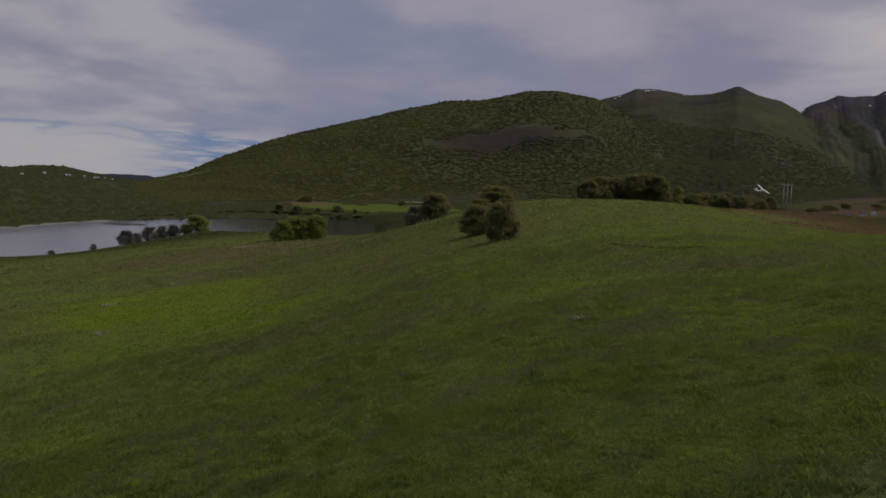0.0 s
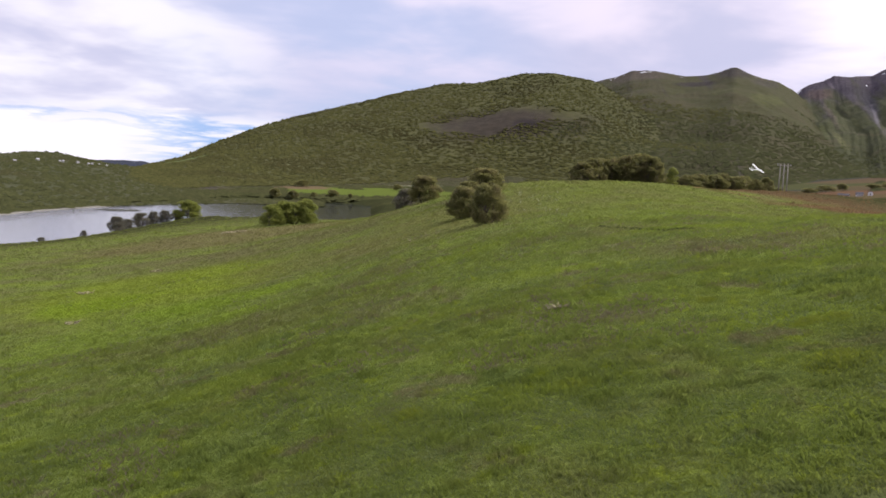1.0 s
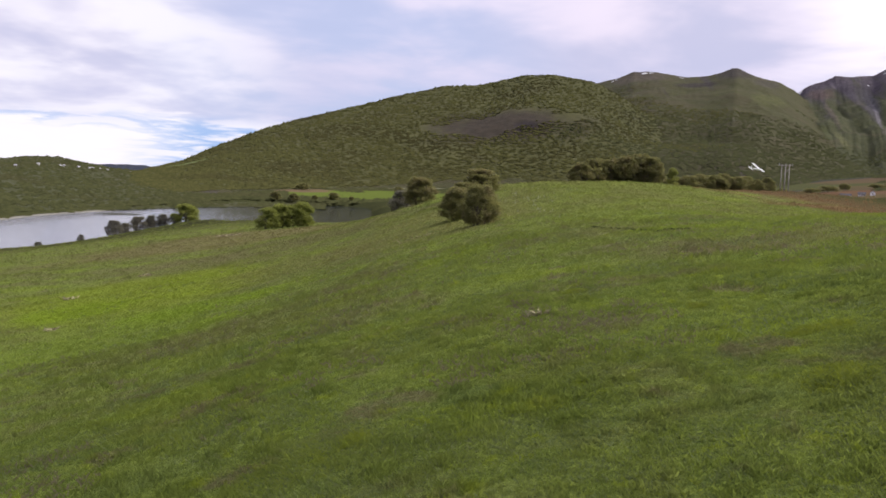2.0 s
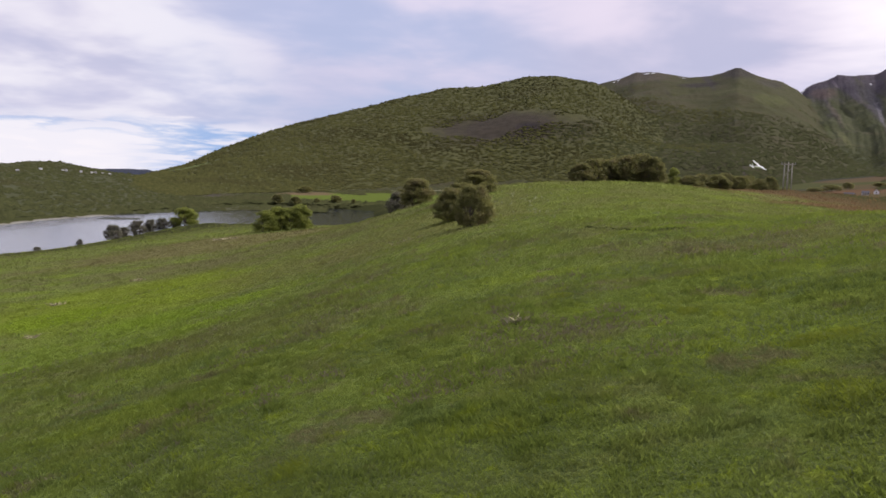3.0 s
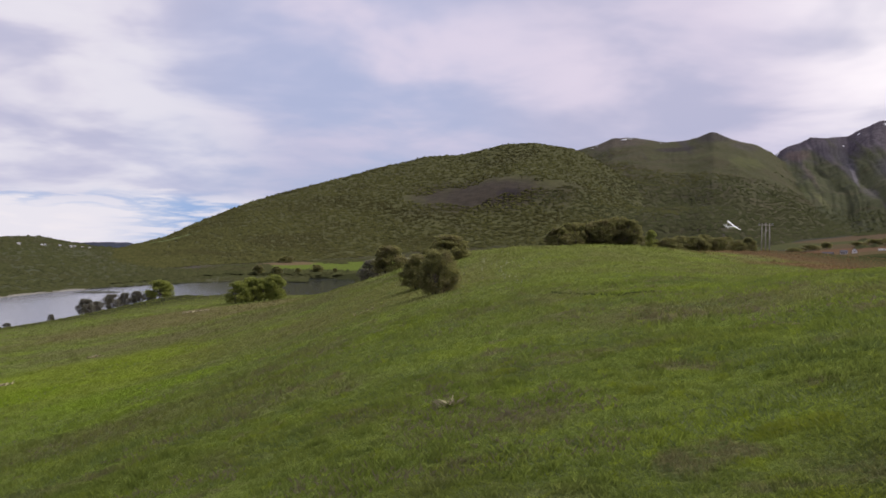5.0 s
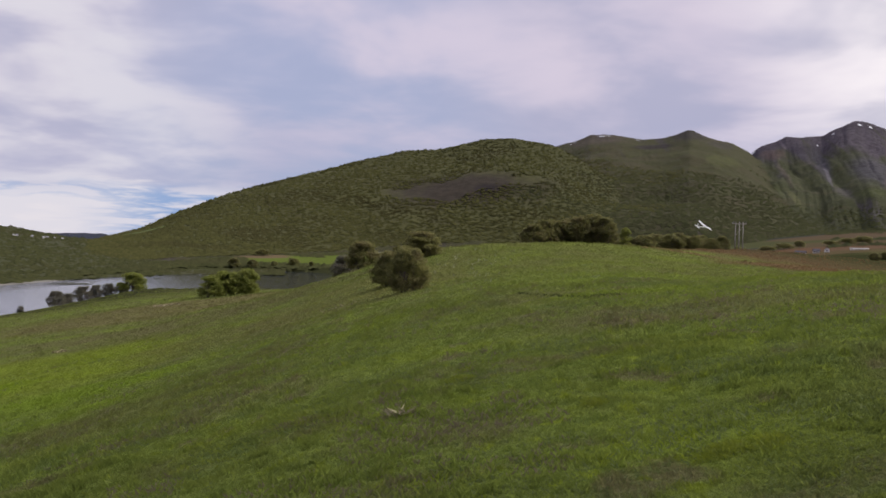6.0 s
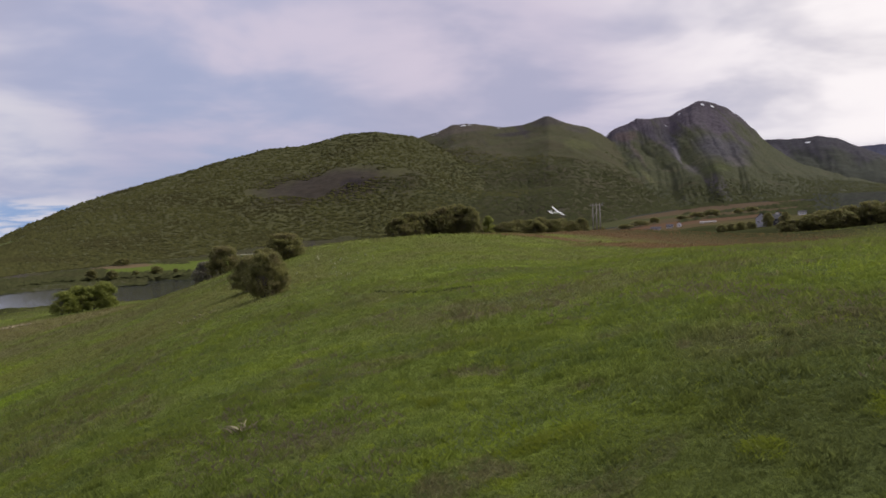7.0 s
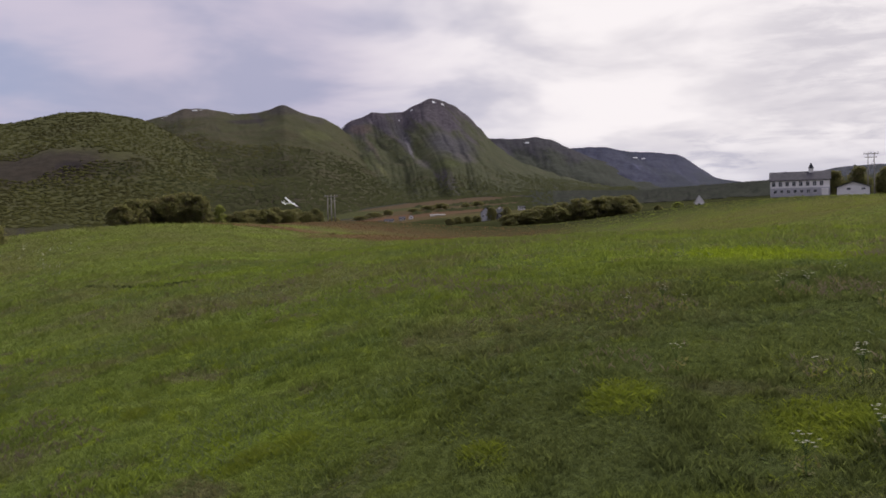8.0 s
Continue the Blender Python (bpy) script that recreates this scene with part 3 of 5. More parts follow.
M_CRAG = hill_material("crag_slope", (0.043, 0.048, 0.021), (0.058, 0.062, 0.027), (0.070, 0.064, 0.034), (0.54, 0.68), (0.084, 0.069, 0.086), (160, 440),
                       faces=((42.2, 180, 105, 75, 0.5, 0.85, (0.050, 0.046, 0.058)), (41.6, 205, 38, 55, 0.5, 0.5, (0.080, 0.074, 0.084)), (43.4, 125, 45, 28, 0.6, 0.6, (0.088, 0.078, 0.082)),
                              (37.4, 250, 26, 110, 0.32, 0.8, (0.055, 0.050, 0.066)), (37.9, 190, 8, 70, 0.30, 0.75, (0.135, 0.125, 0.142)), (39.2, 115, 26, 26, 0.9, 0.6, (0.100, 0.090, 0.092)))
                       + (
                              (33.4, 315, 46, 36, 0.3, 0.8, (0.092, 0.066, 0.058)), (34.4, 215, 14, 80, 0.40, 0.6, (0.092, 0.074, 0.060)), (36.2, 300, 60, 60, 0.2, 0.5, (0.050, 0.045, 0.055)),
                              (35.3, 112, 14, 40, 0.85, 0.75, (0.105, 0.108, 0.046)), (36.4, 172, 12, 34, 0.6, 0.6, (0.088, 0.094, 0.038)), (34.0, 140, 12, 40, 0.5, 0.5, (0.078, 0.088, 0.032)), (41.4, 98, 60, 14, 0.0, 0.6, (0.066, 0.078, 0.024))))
# The ridge and the distant slopes carry blue distance haze in their colours.
M_RIDGE = hill_material("ridge_slope", (0.026, 0.031, 0.022), (0.035, 0.040, 0.027), (0.042, 0.042, 0.032), (0.54, 0.68), (0.050, 0.047, 0.058), (160, 420))
M_HAZE_BLUE = hill_material("hazy_distant_slope", (0.026, 0.032, 0.046), (0.037, 0.043, 0.066), (0.038, 0.042, 0.066), (0.5, 0.65), (0.056, 0.060, 0.104), (40, 260))
M_LEFT = hill_material("lakeside_slope", (0.056, 0.061, 0.025), (0.070, 0.074, 0.030), (0.074, 0.072, 0.033), (0.5, 0.66), canopy=0.92)

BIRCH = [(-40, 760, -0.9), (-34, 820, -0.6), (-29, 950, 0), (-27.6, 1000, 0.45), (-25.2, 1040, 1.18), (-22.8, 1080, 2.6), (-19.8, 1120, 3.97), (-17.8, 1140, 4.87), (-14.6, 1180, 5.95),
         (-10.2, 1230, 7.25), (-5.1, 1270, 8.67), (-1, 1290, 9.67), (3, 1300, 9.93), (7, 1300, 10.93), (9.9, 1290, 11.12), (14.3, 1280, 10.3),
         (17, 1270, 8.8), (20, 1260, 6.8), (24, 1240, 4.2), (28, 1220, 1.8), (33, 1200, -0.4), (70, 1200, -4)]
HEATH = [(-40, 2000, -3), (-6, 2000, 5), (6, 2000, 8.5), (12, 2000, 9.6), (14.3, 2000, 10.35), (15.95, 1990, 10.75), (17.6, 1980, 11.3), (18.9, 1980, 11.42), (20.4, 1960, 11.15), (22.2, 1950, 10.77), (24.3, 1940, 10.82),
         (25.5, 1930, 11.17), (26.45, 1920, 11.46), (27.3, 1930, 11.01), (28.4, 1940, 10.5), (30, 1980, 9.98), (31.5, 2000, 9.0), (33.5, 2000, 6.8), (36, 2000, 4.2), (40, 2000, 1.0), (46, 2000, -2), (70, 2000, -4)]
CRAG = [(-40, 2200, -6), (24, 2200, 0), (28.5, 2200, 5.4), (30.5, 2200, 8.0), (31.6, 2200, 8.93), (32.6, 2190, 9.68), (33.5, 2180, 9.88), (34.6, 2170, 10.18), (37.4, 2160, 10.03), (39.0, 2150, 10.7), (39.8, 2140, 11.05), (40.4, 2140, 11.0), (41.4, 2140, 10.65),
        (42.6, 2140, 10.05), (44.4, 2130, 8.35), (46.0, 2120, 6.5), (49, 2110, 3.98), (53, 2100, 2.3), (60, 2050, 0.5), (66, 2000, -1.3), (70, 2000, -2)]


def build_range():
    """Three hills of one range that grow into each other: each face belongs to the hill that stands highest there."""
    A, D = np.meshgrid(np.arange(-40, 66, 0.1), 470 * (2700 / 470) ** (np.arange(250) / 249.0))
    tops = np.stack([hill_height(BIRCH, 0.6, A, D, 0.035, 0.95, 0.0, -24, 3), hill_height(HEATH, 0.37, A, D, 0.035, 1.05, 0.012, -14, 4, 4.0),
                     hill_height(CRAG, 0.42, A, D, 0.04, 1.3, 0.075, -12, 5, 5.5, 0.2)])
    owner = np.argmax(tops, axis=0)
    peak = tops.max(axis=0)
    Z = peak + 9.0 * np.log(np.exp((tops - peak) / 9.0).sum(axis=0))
    X, Y = D * np.sin(np.radians(A)), D * np.cos(np.radians(A))
    Z = Z + uplift(X, Y)
    X, Y = spot(X, Y)
    n, m = A.shape
    co = np.stack([X, Y, Z], -1).reshape(-1, 3)
    i, j = (g.ravel() for g in np.meshgrid(np.arange(n - 1), np.arange(m - 1), indexing="ij"))
    quads = np.stack([i * m + j, i * m + j + 1, (i + 1) * m + j + 1, (i + 1) * m + j], -1)
    whose = owner[i, j]
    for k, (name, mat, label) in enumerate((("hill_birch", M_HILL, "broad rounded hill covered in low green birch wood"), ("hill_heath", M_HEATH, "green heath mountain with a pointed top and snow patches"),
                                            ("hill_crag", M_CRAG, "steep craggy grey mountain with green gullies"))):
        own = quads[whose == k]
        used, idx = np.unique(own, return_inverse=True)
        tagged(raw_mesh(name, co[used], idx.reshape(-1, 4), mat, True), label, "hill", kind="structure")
        slopes[name] = (A, X, Y, Z)
    rng = np.random.RandomState(3)
    u, v = rng.rand(210000) * (n - 1.001), rng.rand(210000) * (m - 1.001)
    i, j = u.astype(int), v.astype(int)
    fu, fv = u - i, v - j
    x, y, z = ((G[i, j] * (1 - fu) + G[i + 1, j] * fu) * (1 - fv) + (G[i, j + 1] * (1 - fu) + G[i + 1, j + 1] * fu) * fv for G in (X, Y, Z))
    who = owner[i, j]
    ragged = 60 * fbm(x / 160, y / 160, 4)
    d, a = D[i, 0], A[0, j]
    keep = (who == 0) & (d < 1.01 * np.interp(a, *list(zip(*BIRCH))[:2])) | (who == 1) & (d < 1960) & (a > 8) & (z < 190 + 2.5 * ragged + 90 * (rng.rand(len(x)) - 0.5) + 3 * (a < 24) * (24 - a)) | (who == 2) & (z < 110 + 1.5 * ragged + 70 * (rng.rand(len(x)) - 0.5)) & (d < 2000)
    keep &= fbm(x / 70, y / 110, 4) > -0.62 + 0.3 * (rng.rand(len(x)) - 0.5)
    for cx, cy, rx, ry in ((96, 1028, 150, 42), (-395, 860, 44, 18)):
        cx, cy = spot(cx, cy)
        keep &= np.hypot((x - cx) / rx, (y - cy) / (1.5 * ry)) + 0.9 * fbm(x / 40, y / 40, 3) > 0.9
    dim = (who == 2) & (z < 90) | (a + 14 * fbm(x / 220, y / 220, 3) - z / 14 + 12 * rng.rand(len(x)) > 16)
    crowns([q[keep & ~dim] for q in (x, y, z)], 3.0, M_WOODS, rng, 2.0)
    crowns([q[keep & dim] for q in (x, y, z)], 3.0, M_FIRS, rng, 2.0, "darker wood on the lower mountain slopes")
    on = who == 0
    edge = on & (np.abs(d / np.interp(a, *list(zip(*BIRCH))[:2]) - 1) < 0.02) & (a < 8) & (a > -26) & (rng.rand(len(x)) < 0.35)
    crowns([q[edge] for q in (x, y, z)], 2.4, M_WOODS, rng, 5.0, "taller birches along the crest of the hill")


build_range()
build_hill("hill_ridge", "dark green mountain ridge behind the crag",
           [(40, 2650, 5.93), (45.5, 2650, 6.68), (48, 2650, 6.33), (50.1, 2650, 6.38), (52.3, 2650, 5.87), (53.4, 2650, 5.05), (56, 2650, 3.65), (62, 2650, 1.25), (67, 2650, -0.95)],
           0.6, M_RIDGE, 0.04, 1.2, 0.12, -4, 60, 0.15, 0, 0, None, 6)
build_hill("hill_plateau", "distant flat-topped mountain tinted haze blue, with a few snow patches",
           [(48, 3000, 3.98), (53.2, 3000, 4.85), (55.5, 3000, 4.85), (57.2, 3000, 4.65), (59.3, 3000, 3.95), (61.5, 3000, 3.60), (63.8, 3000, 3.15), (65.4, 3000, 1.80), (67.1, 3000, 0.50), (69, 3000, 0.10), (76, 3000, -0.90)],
           0.6, M_HAZE_BLUE, 0.04, 1.2, 0.1, -4, 60, 0.15, 0, 0, None, 7)
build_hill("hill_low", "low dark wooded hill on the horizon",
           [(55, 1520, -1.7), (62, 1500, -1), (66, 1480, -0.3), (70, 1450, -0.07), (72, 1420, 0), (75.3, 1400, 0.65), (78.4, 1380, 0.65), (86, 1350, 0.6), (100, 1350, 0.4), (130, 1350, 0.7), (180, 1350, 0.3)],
           0.6, M_HAZE_BLUE, 0.04, 0.8, 0.0, -12, 40, 0.3, 2500, 2.6, M_HAZY_VALE, 8)
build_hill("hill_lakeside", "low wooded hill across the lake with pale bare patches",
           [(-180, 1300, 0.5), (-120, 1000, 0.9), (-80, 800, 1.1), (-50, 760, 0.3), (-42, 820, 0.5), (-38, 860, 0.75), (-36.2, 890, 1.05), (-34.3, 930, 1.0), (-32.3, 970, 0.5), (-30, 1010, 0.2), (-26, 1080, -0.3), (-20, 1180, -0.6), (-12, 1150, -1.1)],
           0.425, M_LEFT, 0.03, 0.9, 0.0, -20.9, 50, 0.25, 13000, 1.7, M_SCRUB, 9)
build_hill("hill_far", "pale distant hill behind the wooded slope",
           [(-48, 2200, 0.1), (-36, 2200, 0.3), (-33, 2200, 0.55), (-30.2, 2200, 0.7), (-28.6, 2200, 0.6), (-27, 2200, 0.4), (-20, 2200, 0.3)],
           0.7, M_HAZE_BLUE, 0.03, 0.8, 0.0, -12, 24, 0.2, 0, 0, None, 10)

def valley_woods(a0, a1, r0, r1, count, size, seed, mat, clear):
    """Scrub on the flat land beyond the meadow."""
    A, R = np.meshgrid(np.radians(np.linspace(a0, a1, 60)), np.linspace(0, 1, 60))
    R = np.interp(np.degrees(A), (a0, a1), r0) * (1 - R) + r1 * R
    X, Y = R * np.sin(A), R * np.cos(A)
    scatter_woods(*spot(X, Y), land(X, Y), count, size, mat, np.random.RandomState(seed), clear)


valley_woods(-31, -4, (440, 585), 800, 7000, 2.0, 61, M_SCRUB, ((-90, 655, 115, 90), (-195, 690, 55, 42), (-120, 775, 125, 22), (-40, 650, 60, 60)))
valley_woods(38, 52, (560, 430), 1150, 5200, 2.6, 64, M_FIRS, ((430, 500, 120, 80), (560, 640, 115, 90), (440, 680, 95, 130), (350, 380, 90, 50)))
valley_woods(50, 72, (420, 330), 1200, 9000, 2.6, 62, M_HAZY_VALE, ((430, 500, 120, 80), (560, 640, 115, 90), (350, 380, 90, 50), (330, 260, 80, 50)))

M_SNOW = plain_material("old_snow", (0.74, 0.76, 0.80), (0.84, 0.85, 0.88), 0.2, 0.7)


def slope_point(hill, az, t):
    """A place on a hill's slope by bearing and by the part of the way up."""
    A, X, Y, Z = slopes[hill]
    j = int(np.argmin(np.abs(A[0] - az)))
    i = int(t)
    return X[i, j], Y[i, j], Z[i, j]


def drift(hill, az, drop, wide, tall, seed=0):
    """Old snow on the slope, drop metres below the crest, with a ragged outline."""
    A, X, Y, Z = slopes[hill]
    rng = np.random.RandomState(seed)
    j = int(np.argmin(np.abs(A[0] - az)))
    sight = Z[:, j] / np.hypot(X[:, j], Y[:, j])
    crest = int(np.argmax(sight))
    row = crest
    while Z[crest, j] - Z[row, j] < drop:
        row -= 1
    co, n = [], 9
    for i in range(tall + 1):
        w = wide * (math.sin(math.pi * (i + 0.6) / (tall + 1.2)) ** 0.5) * (0.75 + 0.5 * rng.rand())
        for k in range(n):
            a = az + 0.1 * i / tall + (k / (n - 1) - 0.5) * w
            c = np.clip(np.interp(a, A[0], np.arange(A.shape[1])), 0, A.shape[1] - 1.01)
            c0, f = int(c), c - int(c)
            h = 0.6 * i / tall
            q = [(g[row, c0] * (1 - f) + g[row, c0 + 1] * f) * (1 - h) + (g[row - 1, c0] * (1 - f) + g[row - 1, c0 + 1] * f) * h for g in (X, Y, Z)]
            edge = abs(k / (n - 1) - 0.5) > 0.45 or i in (0, tall)
            co.append((q[0], q[1], q[2] + (0.8 if edge else 2.5)))
    f = np.array([(i * n + k, i * n + k + 1, (i + 1) * n + k + 1, (i + 1) * n + k) for i in range(tall) for k in range(n - 1)])
    tagged(raw_mesh("snow_patch", np.array(co), f, M_SNOW, True), "small patch of old snow high on the mountain", "snow", kind="structure")


for k, (hill, az, drop, wide, tall) in enumerate((("hill_heath", 18.6, 11, 0.55, 2), ("hill_heath", 19.2, 8, 0.4, 1), ("hill_heath", 16.0, 6, 0.35, 1), ("hill_heath", 15.6, 12, 0.2, 1),
                                                  ("hill_heath", 21.9, 6, 0.25, 1), ("hill_crag", 31.7, 5, 0.3, 1), ("hill_crag", 38.2, 16, 0.2, 1), ("hill_crag", 40.3, 2, 0.35, 1), ("hill_crag", 41.2, 3, 0.25, 1),
                                                  ("hill_crag", 37.0, 45, 0.14, 1), ("hill_ridge", 49.6, 30, 0.5, 1), ("hill_plateau", 53.6, 12, 0.3, 1), ("hill_plateau", 59.9, 32, 0.5, 1), ("hill_plateau", 60.6, 38, 0.4, 1))):
    drift(hill, az, drop, wide, tall, k)


# ---------------------------------------------------------------- part helpers
def part(name, bm, mat, parent, label="", smooth_faces=False):
    me = bpy.data.meshes.new(name)
    bm.normal_update()
    bm.to_mesh(me)
    bm.free()
    me.materials.append(mat)
    if smooth_faces:
        me.polygons.foreach_set("use_smooth", [True] * len(me.polygons))
    ob = new(name, me)
    ob.parent = parent
    if label:
        tagged(ob, label)
    return ob


def thing(name, m, label, category, group=""):
    ob = new(name)
    ob.empty_display_size = 0.2
    ob.matrix_world = m
    return tagged(ob, label, category, group)


def box(bm, x0, x1, y0, y1, z0, z1, bevel=0.0):
    r = bmesh.ops.create_cube(bm, size=1.0, matrix=Matrix.Translation(((x0 + x1) / 2, (y0 + y1) / 2, (z0 + z1) / 2)) @ Matrix.Diagonal((x1 - x0, y1 - y0, z1 - z0, 1)))
    if bevel:
        e = list({e for v in r["verts"] for e in v.link_edges})
        bmesh.ops.bevel(bm, geom=e, offset=bevel, segments=1, affect="EDGES", profile=0.5)
    return bm


def boxed(*a, bevel=0.0):
    return box(bmesh.new(), *a, bevel=bevel)


def rod(bm, a, b, r0, r1, sides=8):
    a, b = Vector(a), Vector(b)
    q = (b - a).to_track_quat("Z", "Y").to_matrix().to_4x4()
    bmesh.ops.create_cone(bm, cap_ends=True, segments=sides, radius1=r0, radius2=r1, depth=(b - a).length, matrix=Matrix.Translation((a + b) / 2) @ q)
    return bm


def prism(bm, outline, y0, y1):
    """A slab with that outline in x and z."""
    n = len(outline)
    v = [bm.verts.new((x, y, z)) for y in (y0, y1) for x, z in outline]
    bm.faces.new(v[:n][::-1])
    bm.faces.new(v[n:])
    for k in range(n):
        bm.faces.new((v[k], v[(k + 1) % n], v[n + (k + 1) % n], v[n + k]))
    bmesh.ops.recalc_face_normals(bm, faces=bm.faces)
    return bm


# ---------------------------------------------------------------- trees and bushes
def crown_mesh(rng, clumps, spread, leaves, leaf):
    """Leaves in clumps, each a small folded blade. Height and width are 1."""
    c = np.array(clumps)
    k = rng.randint(0, len(c), leaves)
    out = rng.randn(leaves, 3)
    out /= np.linalg.norm(out, axis=1, keepdims=True)
    p = c[k] + out * (spread * (0.25 + 0.75 * rng.rand(leaves) ** 0.5))[:, None] * np.array([1, 1, 0.8])
    nrm = out + 0.9 * rng.randn(leaves, 3) + np.array([0, 0, 0.5])
    nrm /= np.linalg.norm(nrm, axis=1, keepdims=True)
    a = np.cross(nrm, rng.randn(leaves, 3))
    a /= np.linalg.norm(a, axis=1, keepdims=True)
    b = np.cross(nrm, a)
    s = (leaf * (0.6 + 0.8 * rng.rand(leaves)))[:, None]
    co = np.stack([p - a * s, p + b * s * 0.5 + nrm * s * 0.12, p + a * s, p - b * s * 0.5 + nrm * s * 0.12], 1).reshape(-1, 3)
    return co, np.arange(leaves * 4).reshape(-1, 4)


def build_tree(kind, m, label, category, group, mat, seed, stems, low, clumps, leaves, leaf, spread):
    """A tree or bush of height and width 1, scaled by its pose."""
    rng = np.random.RandomState(seed)
    ob = thing(kind, m, label, category, group)
    tips = []
    for k in range(clumps):
        a, h = rng.rand() * 6.283, low + (1 - low) * (rng.rand() ** 0.8) * 0.9
        u = (h - low) / (1 - low)
        fat = (1 - u ** 2.3) ** 0.55 * (0.78 + 0.22 * min(1, u / 0.3))
        r = max(0.0, 0.5 * fat * (rng.rand() ** 0.3) * (0.9 + 0.2 * rng.rand()) - spread * 0.4)
        tips.append((r * math.cos(a), r * math.sin(a), min(h, 1 - spread * 0.6)))
    bm = bmesh.new()
    roots = []
    for k in range(stems):
        a = k / stems * 6.283 + rng.rand()
        r = 0.0 if stems == 1 else 0.12
        foot, fork = Vector((r * math.cos(a), r * math.sin(a), -0.03)), Vector((1.6 * r * math.cos(a), 1.6 * r * math.sin(a), low + 0.18))
        rod(bm, foot, fork, 0.022, 0.015, 7)
        roots.append(fork)
    for k, tip in enumerate(tips):
        if k % 3 == 0:
            fork = min(roots, key=lambda f: (f - Vector(tip)).length)
            rod(bm, fork - Vector((0, 0, 0.04)), tip, 0.011, 0.003, 5)
    part("trunk", bm, M_BARK, ob, "greyish bark on thin stems")
    co, f = crown_mesh(rng, tips, spread, leaves, leaf)
    cr = raw_mesh("crown", co, f, mat)
    cr.parent = ob
    return ob


planted = {}
KINDS = {
    # leaf, seed, stems, lowest leaves, clumps, leaves, leaf size, clump size
    "willow": (M_BUSH, 11, 5, 0.02, 190, 14000, 0.022, 0.11),
    "willow_twin": (M_BUSH, 12, 5, 0.02, 150, 11000, 0.024, 0.12),
    "birch": (M_BIRCH, 13, 3, 0.05, 80, 5200, 0.036, 0.15),
    "alder": (M_DARK, 14, 3, 0.02, 100, 4600, 0.034, 0.14),
    "grey_willow": (M_GREY, 15, 4, 0.02, 80, 3600, 0.036, 0.14),
    "far_tree": (M_DARK, 16, 1, 0.12, 40, 1000, 0.065, 0.17),
    "fresh_bush": (M_BIRCH, 17, 4, 0.02, 40, 1800, 0.045, 0.16),
}


def plant(kind, x, y, h, w, turn, label, group="", category="bush", sink=0.0):
    p = pose(*spot(x, y), gz(x, y) - sink, 0, 0, turn)
    name = {"bush": "bush", "tree": "tree"}[category]
    if kind not in planted:
        mat, seed, stems, low, clumps, leaves, leaf, spread = KINDS[kind]
        ob = build_tree(name, p, label, category, group, mat, seed, stems, low, clumps, leaves, leaf, spread)
        ob.matrix_world = p @ Matrix.Diagonal((w, w, h, 1))
        planted[kind] = (ob, (w, w, h))
        return ob
    src, (a, b, c) = planted[kind]
    ob = copy_thing(src, p @ Matrix.Diagonal((w / a, w / b, h / c, 1)))
    ob.name = name
    return tagged(ob, label, category, group or "scattered bushes")


plant("willow", 4.1, 43.8, 3.15, 3.2, 0, "dense round willow bush on the meadow slope", "bushes on the knoll")
plant("willow_twin", 2.75, 52.0, 2.9, 3.8, 40, "brownish willow bush behind a rounder one", "bushes on the knoll")
plant("willow", 5.3, 66, 2.9, 4.7, 120, "spreading willow bush on the knoll's brow", "bushes on the knoll")
plant("willow_twin", 3.3, 63, 2.2, 3.4, 220, "low willow bush on the knoll's brow", "bushes on the knoll")
plant("willow_twin", -2.0, 79, 3.9, 5.2, 75, "wide willow bush at the meadow's edge", "bushes on the knoll")
plant("grey_willow", -4.9, 83, 3.1, 3.8, 10, "low grey-brown willow bush at the meadow's edge", "bushes on the knoll")
for x, y, h, w, a in ((-33.2, 111, 4.2, 5.2, 0), (-31.3, 112.5, 4.8, 5.6, 70), (-29.2, 113, 4.4, 5.2, 160), (-27.2, 113.8, 5.0, 5.6, 250)):
    plant("birch", x, y, h, w, a, "young many-stemmed birch in a clump on the meadow", "birch clump", "tree")
plant("birch", -82.3, 181.5, 5.8, 9.4, 33, "broad low tree with a flat crown above the lake shore", "", "tree")
for x, y, h, w, a in ((-98.0, 169.0, 4.6, 5.8, 0), (-96.8, 173, 3.3, 4.2, 50), (-95.3, 178, 4.6, 6.2, 100), (-92.6, 180.5, 4.2, 4.4, 150), (-90.0, 182.5, 3.9, 4.8, 200), (-87.0, 184.5, 3.4, 4.6, 250), (-105.5, 166, 2.0, 2.2, 300), (-118.5, 167, 1.2, 2.6, 20)):
    plant("grey_willow", x, y, h, w, a, "grey-green willow bush by the lake shore", "shore bushes")
for x, y, h, w, a in ((27, 110, 4.6, 5.6, 0), (29.8, 112, 5.2, 6.6, 60), (33.2, 113, 4.9, 6.4, 130), (36.4, 113, 5.6, 7.2, 190), (39.4, 113.4, 6.0, 7.4, 260), (41.4, 112, 5.4, 5.4, 310), (31.6, 114.5, 5.4, 6.0, 95), (35.0, 115, 5.5, 6.2, 20)):
    plant("alder", x, y, h, w, a, "dark leafy tree in a grove behind the meadow's crest", "grove on the crest", "tree")
plant("fresh_bush", 44.5, 110, 3.4, 2.6, 0, "light green bush beside the grove", "")
